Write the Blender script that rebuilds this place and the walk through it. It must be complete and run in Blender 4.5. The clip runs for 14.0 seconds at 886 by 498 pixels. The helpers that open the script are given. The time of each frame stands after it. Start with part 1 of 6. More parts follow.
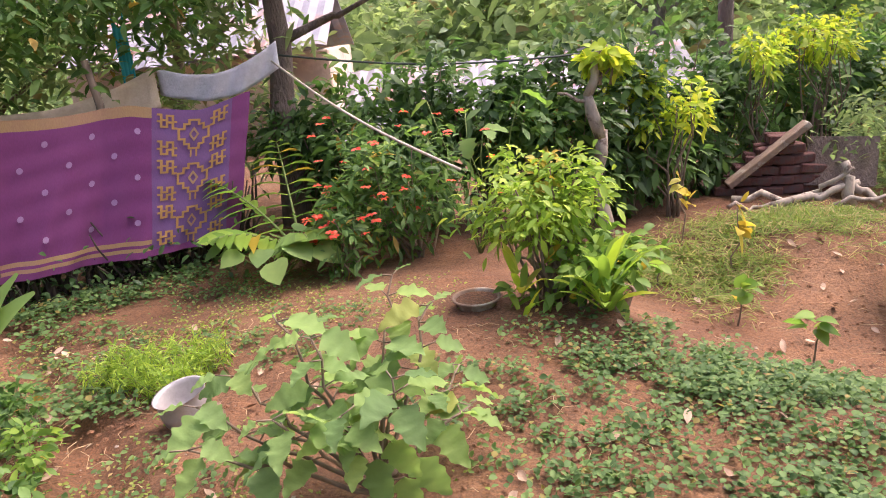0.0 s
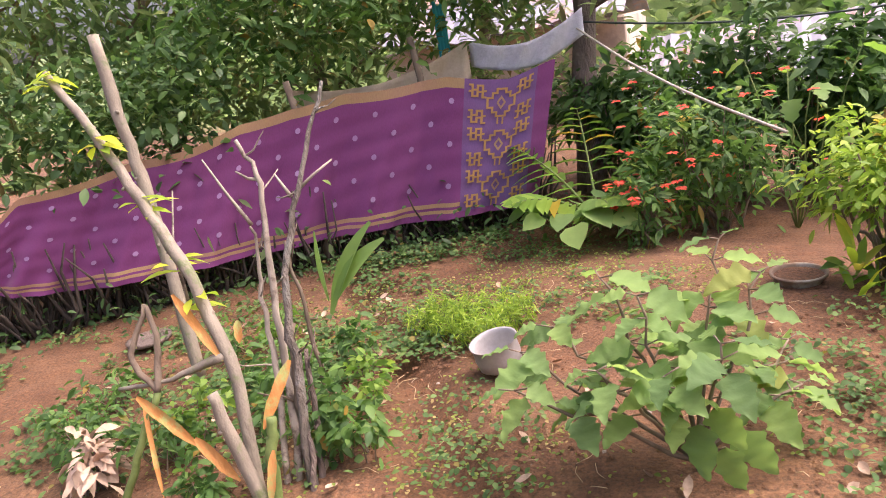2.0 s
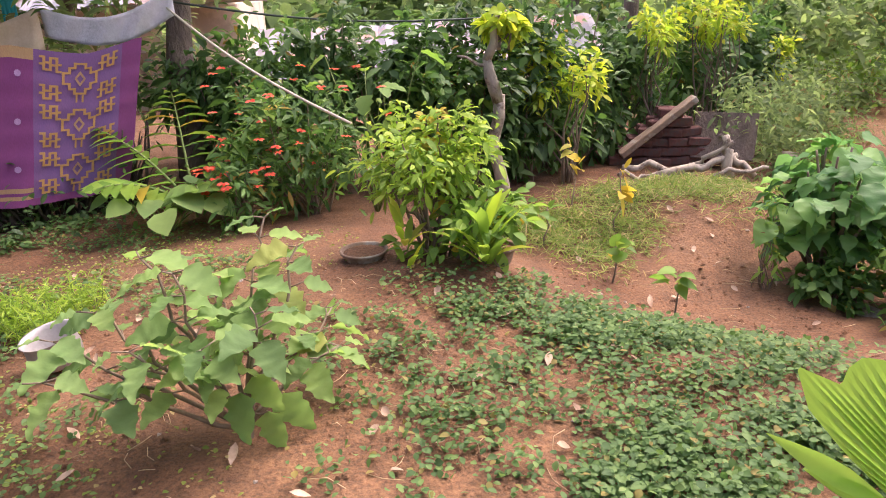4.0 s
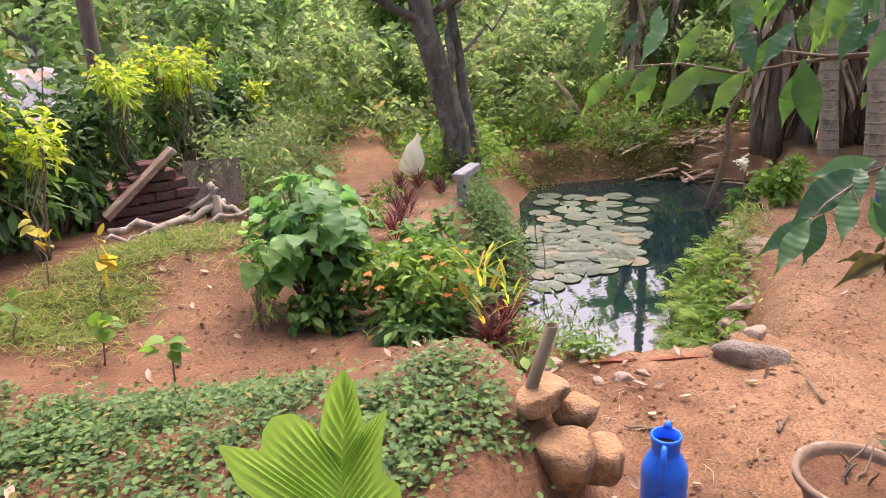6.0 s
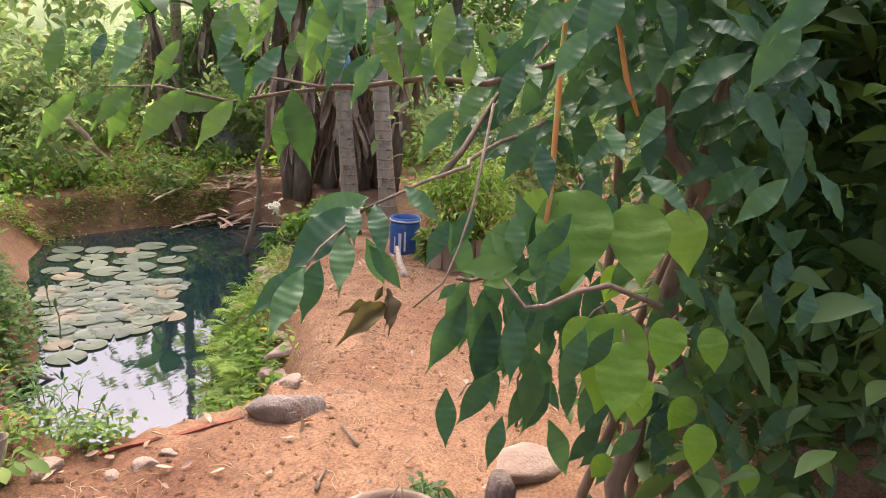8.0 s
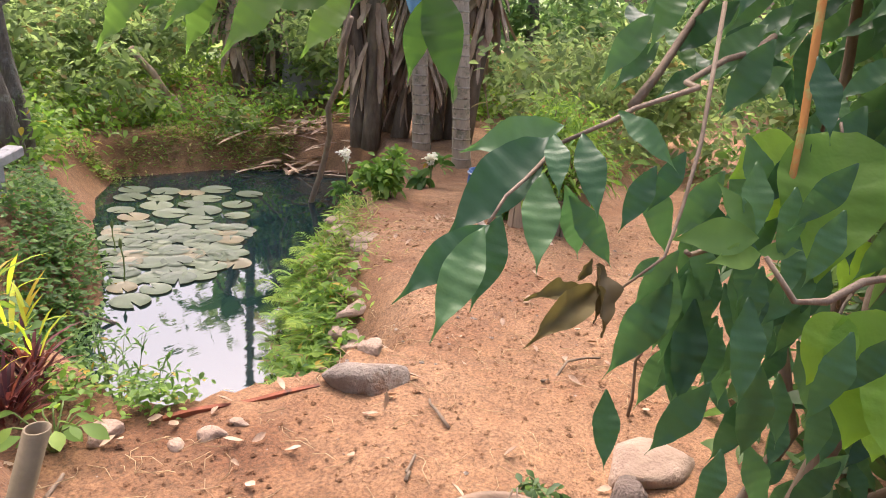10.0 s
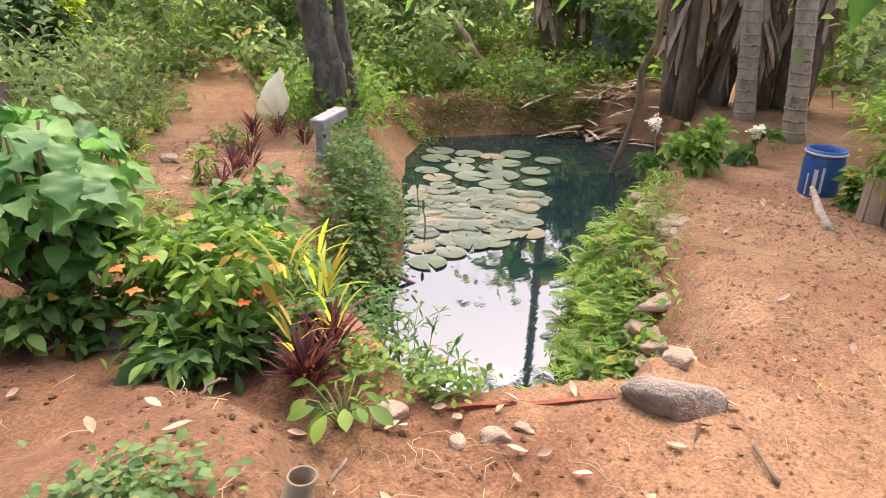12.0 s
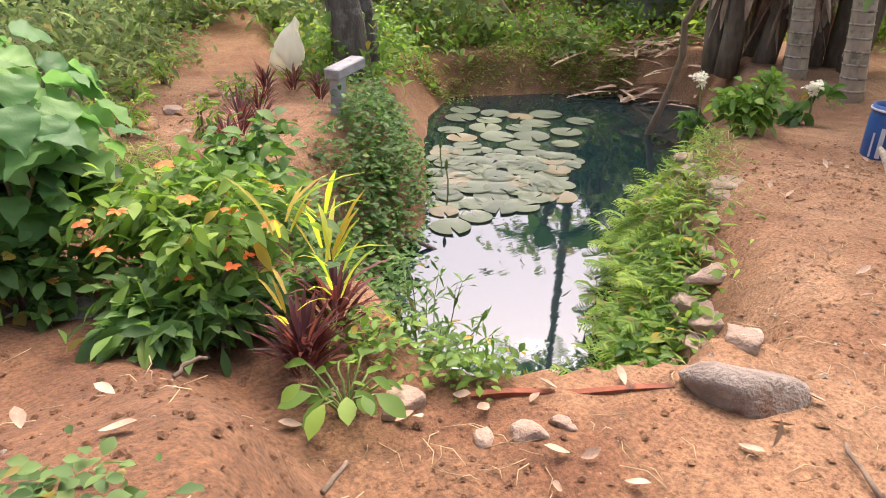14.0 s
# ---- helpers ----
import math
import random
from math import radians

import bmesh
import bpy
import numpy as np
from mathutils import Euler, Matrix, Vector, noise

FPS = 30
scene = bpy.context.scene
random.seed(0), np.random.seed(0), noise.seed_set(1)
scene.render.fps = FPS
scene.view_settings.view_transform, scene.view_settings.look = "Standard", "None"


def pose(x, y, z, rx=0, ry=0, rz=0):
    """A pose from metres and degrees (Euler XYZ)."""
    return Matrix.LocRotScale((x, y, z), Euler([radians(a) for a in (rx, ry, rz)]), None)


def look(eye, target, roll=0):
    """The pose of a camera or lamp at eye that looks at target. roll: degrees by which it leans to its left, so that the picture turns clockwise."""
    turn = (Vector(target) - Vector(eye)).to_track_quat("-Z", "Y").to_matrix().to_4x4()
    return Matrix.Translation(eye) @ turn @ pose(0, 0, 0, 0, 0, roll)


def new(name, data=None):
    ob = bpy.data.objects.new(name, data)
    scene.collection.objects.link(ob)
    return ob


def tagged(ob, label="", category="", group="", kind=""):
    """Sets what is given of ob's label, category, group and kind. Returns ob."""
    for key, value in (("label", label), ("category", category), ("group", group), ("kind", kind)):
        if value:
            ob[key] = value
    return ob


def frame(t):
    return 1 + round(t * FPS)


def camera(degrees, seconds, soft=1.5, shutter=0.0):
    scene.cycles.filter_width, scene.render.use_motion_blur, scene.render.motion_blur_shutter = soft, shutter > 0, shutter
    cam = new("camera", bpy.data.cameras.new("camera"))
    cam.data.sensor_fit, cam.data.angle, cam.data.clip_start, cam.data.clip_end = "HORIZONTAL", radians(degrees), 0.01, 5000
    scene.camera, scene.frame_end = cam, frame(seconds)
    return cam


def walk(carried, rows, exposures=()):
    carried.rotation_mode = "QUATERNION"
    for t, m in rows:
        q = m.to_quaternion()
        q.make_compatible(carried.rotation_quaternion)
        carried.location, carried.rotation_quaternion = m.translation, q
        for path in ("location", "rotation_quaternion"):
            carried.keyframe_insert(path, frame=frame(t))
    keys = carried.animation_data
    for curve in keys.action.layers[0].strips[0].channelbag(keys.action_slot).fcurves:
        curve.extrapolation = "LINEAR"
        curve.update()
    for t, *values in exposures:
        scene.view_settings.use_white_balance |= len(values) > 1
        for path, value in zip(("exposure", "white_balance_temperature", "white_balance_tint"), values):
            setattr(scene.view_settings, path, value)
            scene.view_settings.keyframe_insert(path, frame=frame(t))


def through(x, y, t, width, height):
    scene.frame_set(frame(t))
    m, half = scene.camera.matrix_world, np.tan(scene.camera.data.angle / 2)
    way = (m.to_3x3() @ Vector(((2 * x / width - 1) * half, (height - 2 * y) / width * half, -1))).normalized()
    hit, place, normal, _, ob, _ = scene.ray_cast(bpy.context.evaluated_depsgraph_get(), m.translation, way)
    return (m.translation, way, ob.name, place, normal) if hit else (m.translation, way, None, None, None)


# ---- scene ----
cam = camera(63.8, 14.0, 1.0)
PATH = [
    (0, (0.282, -0.541, 1.813), (-0.173, 1.315, 1.221), -6.0),
    (0.5, (0.167, -0.582, 1.803), (-0.562, 1.185, 1.214), -7.9),
    (1, (0.153, -0.599, 1.788), (-0.803, 1.06, 1.212), -9.6),
    (1.5, (0.149, -0.615, 1.785), (-0.907, 0.985, 1.215), -10.1),
    (2, (0.155, -0.636, 1.792), (-0.989, 0.906, 1.233), -9.9),
    (2.2, (0.163, -0.644, 1.774), (-0.99, 0.894, 1.223), -8.7),
    (4.3, (0.477, -0.606, 1.743), (0.446, 1.269, 1.048), -1.5),
    (4.5, (0.488, -0.614, 1.755), (0.601, 1.256, 1.055), -1.1),
    (4.9, (0.561, -0.571, 1.739), (1.026, 1.251, 1.057), -1.9),
    (5, (0.563, -0.547, 1.735), (1.062, 1.261, 1.04), -1.3),
    (5.5, (0.652, -0.513, 1.736), (1.404, 1.213, 1.06), -2.2),
    (6, (0.763, -0.504, 1.744), (1.724, 1.134, 1.116), -3.1),
    (6.5, (0.88, -0.509, 1.748), (2.161, 0.915, 1.172), -0.8),
    (7, (0.975, -0.5, 1.726), (2.577, 0.563, 1.174), -1.3),
    (7.2, (1.009, -0.49, 1.718), (2.735, 0.357, 1.168), 0.1),
    (9.3, (1.339, -0.082, 1.551), (3.126, 0.683, 1.079), 4.7),
    (9.5, (1.357, -0.061, 1.55), (3.117, 0.759, 1.069), 5.7),
    (10, (1.456, 0.026, 1.517), (3.141, 0.899, 0.886), 4.6),
    (10.5, (1.536, 0.115, 1.488), (3.15, 1.129, 0.882), 6.1),
    (11, (1.611, 0.204, 1.467), (3.128, 1.286, 0.742), 5.8),
    (11.5, (1.676, 0.274, 1.47), (2.907, 1.655, 0.709), 3.1),
    (12, (1.712, 0.339, 1.472), (2.862, 1.785, 0.707), 1.4),
    (12.5, (1.733, 0.405, 1.454), (2.889, 1.849, 0.694), 0.3),
    (13, (1.789, 0.487, 1.407), (3.004, 1.846, 0.584), 1.5),
    (13.5, (1.867, 0.553, 1.339), (2.974, 1.986, 0.49), 1.1),
    (14, (1.941, 0.64, 1.279), (3.02, 2.094, 0.43), 1.4),
]
walk(cam, [(t, look(eye, target, roll)) for t, eye, target, roll in PATH], ((0, 1.48, 6250, 28), (5, 1.5, 6250, 27), (9, 1.6, 6320, 23), (11.5, 1.67, 6350, 20), (14, 1.61, 6350, 21)))

# ---- world and light: a bright overcast sky ----
SUN_TURN, SUN_HIGH = radians(50), radians(62)
world = bpy.data.worlds.new("sky")
scene.world = world
world.use_nodes = True
sky = world.node_tree.nodes.new("ShaderNodeTexSky")
sky.sky_type, sky.sun_disc = "NISHITA", False
sky.sun_elevation, sky.sun_rotation = SUN_HIGH, SUN_TURN
sky.air_density, sky.dust_density, sky.ozone_density = 1.0, 10.0, 0.5
back = world.node_tree.nodes["Background"]
world.node_tree.links.new(sky.outputs[0], back.inputs["Color"])
back.inputs["Strength"].default_value = 0.15
lamp = bpy.data.lights.new("sun", "SUN")
lamp.energy, lamp.angle, lamp.color = 0.5, radians(60), (1.0, .97, .93)
sun = new("sun", lamp)
sun.matrix_world = look((0, 0, 12), Vector((0, 0, 12)) - Vector((math.sin(SUN_TURN) * math.cos(SUN_HIGH), math.cos(SUN_TURN) * math.cos(SUN_HIGH), math.sin(SUN_HIGH))))


# ---- materials ----
def shader(name):
    m = bpy.data.materials.new(name)
    m.use_nodes = True
    return m, m.node_tree.nodes, m.node_tree.links, m.node_tree.nodes["Principled BSDF"]


def ramp_of(nodes, links, source, colours, low=.3, high=.7):
    r = nodes.new("ShaderNodeValToRGB")
    while len(r.color_ramp.elements) < len(colours):
        r.color_ramp.elements.new(.5)
    for i, c in enumerate(colours):
        r.color_ramp.elements[i].position = low + (high - low) * i / max(1, len(colours) - 1)
        r.color_ramp.elements[i].color = (*c, 1)
    links.new(source, r.inputs[0])
    return r.outputs[0]


def noise_of(nodes, links, scale, detail=5.0, rough=.6, stretch=None):
    place = nodes.new("ShaderNodeTexCoord").outputs["Object"]
    if stretch:
        mp = nodes.new("ShaderNodeMapping")
        mp.inputs["Scale"].default_value = stretch
        links.new(place, mp.inputs[0])
        place = mp.outputs[0]
    n = nodes.new("ShaderNodeTexNoise")
    n.inputs["Scale"].default_value, n.inputs["Detail"].default_value, n.inputs["Roughness"].default_value = scale, detail, rough
    links.new(place, n.inputs["Vector"])
    return n.outputs["Fac"]


def mixed(nodes, links, factor, a, b, mode="MIX"):
    m = nodes.new("ShaderNodeMix")
    m.data_type, m.blend_type = "RGBA", mode
    for socket, value in ((m.inputs[0], factor), (m.inputs[6], a), (m.inputs[7], b)):
        if isinstance(value, bpy.types.NodeSocket):
            links.new(value, socket)
        elif isinstance(value, tuple):
            socket.default_value = (*value, 1)
        else:
            socket.default_value = value
    return m.outputs[2]


def surface(name, colours, scale=6.0, rough=.8, bump=.3, metal=0.0, fine=60.0, stretch=None, wear=None, relief=.01):
    """Grain at two scales, with bump, and patches of wear where a colour for them is given."""
    m, nodes, links, out = shader(name)
    big, small = noise_of(nodes, links, scale, 6, .62, stretch), noise_of(nodes, links, fine, 4, .6, stretch)
    c = ramp_of(nodes, links, big, colours)
    c = mixed(nodes, links, .35, c, ramp_of(nodes, links, small, ((.35, .35, .35), (.62, .62, .62)), .2, .8), "OVERLAY")
    if wear:
        c = mixed(nodes, links, ramp_of(nodes, links, noise_of(nodes, links, scale * .6, 7, .7), ((0, 0, 0), (1, 1, 1)), .52, .62), c, wear)
    links.new(c, out.inputs["Base Color"])
    out.inputs["Roughness"].default_value, out.inputs["Metallic"].default_value = rough, metal
    if bump:
        total = nodes.new("ShaderNodeMath")
        total.operation = "ADD"
        links.new(big, total.inputs[0]), links.new(small, total.inputs[1])
        b = nodes.new("ShaderNodeBump")
        b.inputs["Strength"].default_value, b.inputs["Distance"].default_value = bump, relief
        links.new(total.outputs[0], b.inputs["Height"]), links.new(b.outputs[0], out.inputs["Normal"])
    return m


def leafy(name, colours, rough=.5, through=.35, old=None, share=.06, vein=0.0):
    """Leaves: each island its own shade, some light let through."""
    m, nodes, links, out = shader(name)
    geo = nodes.new("ShaderNodeNewGeometry")
    info = nodes.new("ShaderNodeObjectInfo")
    add = nodes.new("ShaderNodeMath")
    add.operation = "ADD"
    links.new(geo.outputs["Random Per Island"], add.inputs[0]), links.new(info.outputs["Random"], add.inputs[1])
    wrap = nodes.new("ShaderNodeMath")
    wrap.operation, wrap.inputs[1].default_value = "FRACT", 1.0
    links.new(add.outputs[0], wrap.inputs[0])
    c = ramp_of(nodes, links, wrap.outputs[0], colours, 0.05, .95)
    c = mixed(nodes, links, .38, c, ramp_of(nodes, links, noise_of(nodes, links, 9, 4, .6), ((.3, .32, .3), (.66, .64, .6)), .25, .75), "OVERLAY")
    if old:
        r = ramp_of(nodes, links, wrap.outputs[0], ((0, 0, 0), (1, 1, 1)), 1 - share, 1 - share + .01)
        c = mixed(nodes, links, r, c, old)
    links.new(c, out.inputs["Base Color"])
    out.inputs["Roughness"].default_value = rough + .08
    if vein:
        b = nodes.new("ShaderNodeBump")
        b.inputs["Strength"].default_value, b.inputs["Distance"].default_value = vein, .01
        links.new(noise_of(nodes, links, 35, 3, .6), b.inputs["Height"]), links.new(b.outputs[0], out.inputs["Normal"])
    glow = nodes.new("ShaderNodeBsdfTranslucent")
    links.new(mixed(nodes, links, 1.0, c, (1.35, 1.35, 1.1), "MULTIPLY"), glow.inputs[0])
    mix = nodes.new("ShaderNodeMixShader")
    mix.inputs[0].default_value = min(.6, through + .1)
    links.new(out.outputs[0], mix.inputs[1]), links.new(glow.outputs[0], mix.inputs[2])
    links.new(mix.outputs[0], nodes["Material Output"].inputs[0])
    return m


def earth():
    """Red-brown soil: pale dry patches, dark damp hollows, fine clods."""
    m, nodes, links, out = shader("soil")
    broad, mid, fine = noise_of(nodes, links, .9, 6, .65), noise_of(nodes, links, 7, 8, .7), noise_of(nodes, links, 70, 5, .65)
    c = ramp_of(nodes, links, broad, ((.205, .095, .044), (.255, .138, .069), (.325, .19, .102)), .32, .66)
    c = mixed(nodes, links, .55, c, ramp_of(nodes, links, mid, ((.16, .14, .13), (.5, .5, .5), (.8, .78, .74)), .25, .75), "OVERLAY")
    c = mixed(nodes, links, .7, c, ramp_of(nodes, links, fine, ((.12, .12, .12), (.84, .83, .8)), .3, .7), "OVERLAY")
    # freshly dug bed soil is darker and browner than the trodden yard
    where = nodes.new("ShaderNodeSeparateXYZ")
    links.new(nodes.new("ShaderNodeTexCoord").outputs["Object"], where.inputs[0])
    edge = nodes.new("ShaderNodeMath")
    edge.operation, edge.inputs[1].default_value = "MULTIPLY_ADD", 1.6
    links.new(broad, edge.inputs[0]), links.new(where.outputs[0], edge.inputs[2])
    span = nodes.new("ShaderNodeMapRange")
    span.inputs["From Min"].default_value, span.inputs["From Max"].default_value = 3.3, 4.2
    links.new(edge.outputs[0], span.inputs[0])
    c = mixed(nodes, links, span.outputs[0], mixed(nodes, links, 1.0, c, (.58, .52, .47), "MULTIPLY"), c)
    # the hill beyond the yard is under rough grass
    hill = nodes.new("ShaderNodeMath")
    hill.operation, hill.inputs[1].default_value = "MULTIPLY_ADD", 6.0
    links.new(broad, hill.inputs[0]), links.new(where.outputs[1], hill.inputs[2])
    grassed = nodes.new("ShaderNodeMapRange")
    grassed.inputs["From Min"].default_value, grassed.inputs["From Max"].default_value = 14, 18
    links.new(hill.outputs[0], grassed.inputs[0])
    c = mixed(nodes, links, grassed.outputs[0], c, ramp_of(nodes, links, mid, ((.09, .14, .04), (.16, .22, .07), (.22, .26, .1))))
    links.new(c, out.inputs["Base Color"])
    out.inputs["Roughness"].default_value = .95
    total = nodes.new("ShaderNodeMath")
    total.operation = "MULTIPLY_ADD"
    total.inputs[1].default_value = 2.5
    links.new(mid, total.inputs[0]), links.new(fine, total.inputs[2])
    b = nodes.new("ShaderNodeBump")
    b.inputs["Strength"].default_value, b.inputs["Distance"].default_value = .6, .02
    links.new(total.outputs[0], b.inputs["Height"]), links.new(b.outputs[0], out.inputs["Normal"])
    return m


def pond_water():
    m, nodes, links, out = shader("pond_water")
    out.inputs["Base Color"].default_value = (.008, .022, .026, 1)
    out.inputs["Roughness"].default_value, out.inputs["IOR"].default_value = .02, 2.1
    b = nodes.new("ShaderNodeBump")
    b.inputs["Strength"].default_value, b.inputs["Distance"].default_value = .03, .02
    links.new(noise_of(nodes, links, 5, 3, .5, (1, 2.2, 1)), b.inputs["Height"]), links.new(b.outputs[0], out.inputs["Normal"])
    return m


def saree_cloth(field, mark, size):
    """Cloth with woven motifs, dim folds left to the mesh."""
    m, nodes, links, out = shader("cloth")
    weave = noise_of(nodes, links, 240, 2, .5, (1, 1, .2))
    c = mixed(nodes, links, .3, field, ramp_of(nodes, links, weave, ((.3, .3, .3), (.7, .7, .7))), "OVERLAY")
    c = mixed(nodes, links, ramp_of(nodes, links, noise_of(nodes, links, 2.2, 5, .6), ((0, 0, 0), (.35, .35, .35))), c, mark)
    links.new(c, out.inputs["Base Color"])
    out.inputs["Roughness"].default_value = .75
    out.inputs["Sheen Weight"].default_value = .2
    return m


SOIL = earth()
WATER_MAT = pond_water()
BARK = surface("bark", ((.07, .055, .042), (.15, .125, .097), (.25, .215, .17)), 9, .95, .9, stretch=(1, 1, .25), wear=(.24, .23, .19), relief=.03)
BARK_DARK = surface("dark_bark", ((.12, .09, .072), (.23, .175, .14)), 12, .95, .9, stretch=(1, 1, .3), relief=.03)
TWIG = surface("twig", ((.12, .085, .055), (.26, .2, .14)), 14, .9, .5, stretch=(1, 1, .3))
PALE_TWIG = surface("pale_twig", ((.24, .2, .15), (.47, .4, .31)), 16, .85, .5, stretch=(1, 1, .3), wear=(.15, .11, .08))
GREEN_STEM = surface("green_stem", ((.09, .14, .03), (.2, .26, .07)), 12, .7, .2)
DRY = surface("dry_leaf", ((.23, .15, .1), (.44, .31, .21), (.56, .42, .3)), 10, .95, .5, stretch=(1, 1, .3))
STRAW = surface("straw", ((.36, .25, .13), (.6, .45, .26)), 10, .9, .2)
ROCK = surface("grey_rock", ((.17, .135, .105), (.31, .26, .21), (.43, .375, .315)), 5, .95, .8, wear=(.2, .12, .075), relief=.03)
LATERITE = surface("orange_stone", ((.25, .135, .065), (.42, .245, .12), (.55, .36, .2)), 6, .95, .8, wear=(.17, .11, .07), relief=.03)
PALE_STONE = surface("pale_stone", ((.28, .195, .14), (.45, .34, .25)), 7, .95, .7, relief=.02)
CLAY = surface("old_clay", ((.16, .11, .075), (.3, .21, .14)), 9, .95, .4, wear=(.36, .33, .26))
RUST = surface("rusty_iron", ((.16, .045, .022), (.33, .11, .055)), 8, .85, .4, .2, wear=(.1, .05, .035))
TIN = surface("roof_tin", ((.18, .175, .195), (.28, .27, .3)), 2, .6, .2, .2, wear=(.36, .2, .15))
PLASTER = surface("plaster", ((.52, .42, .32), (.66, .56, .45)), 2, .9, .2, wear=(.4, .33, .27))
CEMENT = surface("cement", ((.27, .26, .25), (.46, .45, .44)), 7, .95, .5, wear=(.18, .18, .16))
BRICK = surface("brick", ((.08, .035, .03), (.16, .065, .05)), 9, .95, .6, wear=(.1, .07, .06))
WOOD = surface("weathered_wood", ((.2, .14, .095), (.4, .3, .21)), 10, .9, .6, stretch=(1, 1, .15))
PALM_BARK = surface("palm_bark", ((.34, .265, .19), (.5, .41, .3)), 9, .9, .5, stretch=(1, 1, .4), wear=(.2, .19, .12))
# brushwood brown taken almost to black for the shade under the saree
SHADE_BRUSH = surface("shade_brushwood", ((.035, .027, .02), (.09, .07, .052)), 10, .95, .6)
STALK = surface("bare_stalk", ((.2, .165, .12), (.33, .285, .21)), 14, .8, .5, stretch=(1, 1, .5), wear=(.16, .19, .08))
ORANGE_FIBRE = surface("orange_fibre", ((.5, .2, .04), (.68, .33, .1)), 12, .8, .4, stretch=(1, 1, .2), wear=(.4, .42, .13))
ALUMINIUM = surface("worn_aluminium", ((.3, .285, .27), (.44, .42, .4)), 6, .55, .15, .35)
PVC = surface("grey_pipe", ((.13, .095, .05), (.21, .16, .095)), 8, .7, .2, wear=(.24, .17, .1))
# near-black that paints the shade inside the pipe and the can
INNER_SHADE = surface("inner_shade", ((.012, .011, .01), (.03, .026, .022)), 8, .95, .1)
BLUE = surface("blue_plastic", ((.02, .085, .27), (.035, .13, .38)), 4, .45, .05, wear=(.09, .17, .34))
BLUE_BRIGHT = surface("bright_blue_plastic", ((.01, .13, .72), (.015, .19, .85)), 3, .35, .03)
BLUE_BAG = surface("blue_bag", ((.16, .42, .75), (.3, .58, .86)), 9, .5, .4)
WHITE_BAG = surface("white_bag", ((.5, .49, .5), (.66, .64, .66)), 12, .7, .5)
WHITE_PAINT = surface("white_smear", ((.5, .53, .58), (.68, .7, .74)), 6, .6, .1)
TEAL = surface("teal_cloth", ((.02, .33, .36), (.04, .45, .47)), 6, .8, .1)
BEIGE = surface("beige_cloth", ((.5, .38, .24), (.66, .53, .37)), 5, .9, .3)
ROPE = surface("pale_rope", ((.42, .37, .28), (.58, .53, .42)), 40, .9, .4)
CABLE = surface("cable", ((.03, .045, .035), (.05, .065, .05)), 8, .6, 0)
PURPLE = saree_cloth((.155, .025, .12), (.2, .05, .165), 1)
GOLD = saree_cloth((.34, .22, .09), (.3, .1, .15), 1)
INDIGO = saree_cloth((.15, .06, .17), (.1, .085, .24), 1)
MUSTARD = saree_cloth((.4, .22, .06), (.33, .16, .07), 1)
LILAC = saree_cloth((.34, .2, .36), (.3, .15, .34), 1)
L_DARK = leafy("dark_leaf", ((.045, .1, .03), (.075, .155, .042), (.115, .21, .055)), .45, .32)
L_MID = leafy("mid_leaf", ((.055, .13, .028), (.1, .21, .045), (.16, .29, .06)), .5, .35, (.3, .2, .03), .03)
L_LIGHT = leafy("light_leaf", ((.1, .2, .03), (.16, .3, .045), (.26, .4, .06)), .5, .4, (.45, .33, .04), .04)
L_LIME = leafy("lime_leaf", ((.24, .38, .03), (.4, .52, .04), (.58, .6, .05)), .5, .45)
L_YELLOW = leafy("yellow_leaf", ((.42, .32, .04), (.56, .43, .05), (.36, .37, .05)), .5, .4)
# both far greens have the distance haze mixed in: paler and greyer
L_FAR = leafy("far_hazed_leaf", ((.15, .22, .09), (.225, .315, .12), (.31, .4, .16)), .7, .5, (.24, .2, .08), .06)
L_FAR_DARK = leafy("far_dark_hazed_leaf", ((.105, .19, .07), (.16, .27, .095), (.23, .34, .12)), .7, .48)
L_FERN = leafy("fern_leaf", ((.13, .25, .04), (.22, .37, .055), (.33, .47, .075)), .6, .4, (.3, .2, .08), .08)
L_EGG = leafy("aubergine_leaf", ((.13, .235, .075), (.19, .315, .095), (.27, .41, .11)), .65, .4, (.3, .34, .08), .015, .3)
L_BIG = leafy("broad_leaf", ((.1, .24, .075), (.16, .33, .1), (.25, .44, .12)), .45, .4, None, .05, .3)
L_COFFEE = leafy("coffee_leaf", ((.035, .1, .042), (.06, .155, .06), (.09, .2, .07)), .35, .3, None, .05, .15)
L_HEART = leafy("vine_leaf", ((.13, .27, .03), (.18, .35, .035), (.25, .44, .05)), .4, .4, None, .05, .4)
L_PALM = leafy("palm_leaf", ((.24, .4, .06), (.29, .46, .075), (.35, .52, .095)), .5, .5, None, .05, .2)
L_PALM_DARK = leafy("palm_frond", ((.1, .19, .05), (.15, .27, .07), (.22, .36, .08)), .45, .35)
L_GROUND = leafy("creeper_leaf", ((.06, .125, .035), (.1, .19, .05), (.16, .26, .07)), .6, .3, (.24, .2, .05), .06)
L_GRASS = leafy("grass_blade", ((.12, .19, .03), (.2, .28, .05), (.3, .34, .08)), .6, .4, (.4, .32, .14), .15)
L_SPRING = leafy("spring_leaf", ((.17, .29, .035), (.27, .42, .05), (.38, .5, .06)), .55, .4)
# backlight put into the colour: lighter, yellower and more translucent than coffee_leaf
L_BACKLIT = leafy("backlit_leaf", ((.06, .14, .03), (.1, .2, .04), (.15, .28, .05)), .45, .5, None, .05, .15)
L_DRIED = leafy("withered_leaf", ((.1, .075, .03), (.14, .12, .04)), .6, .3)
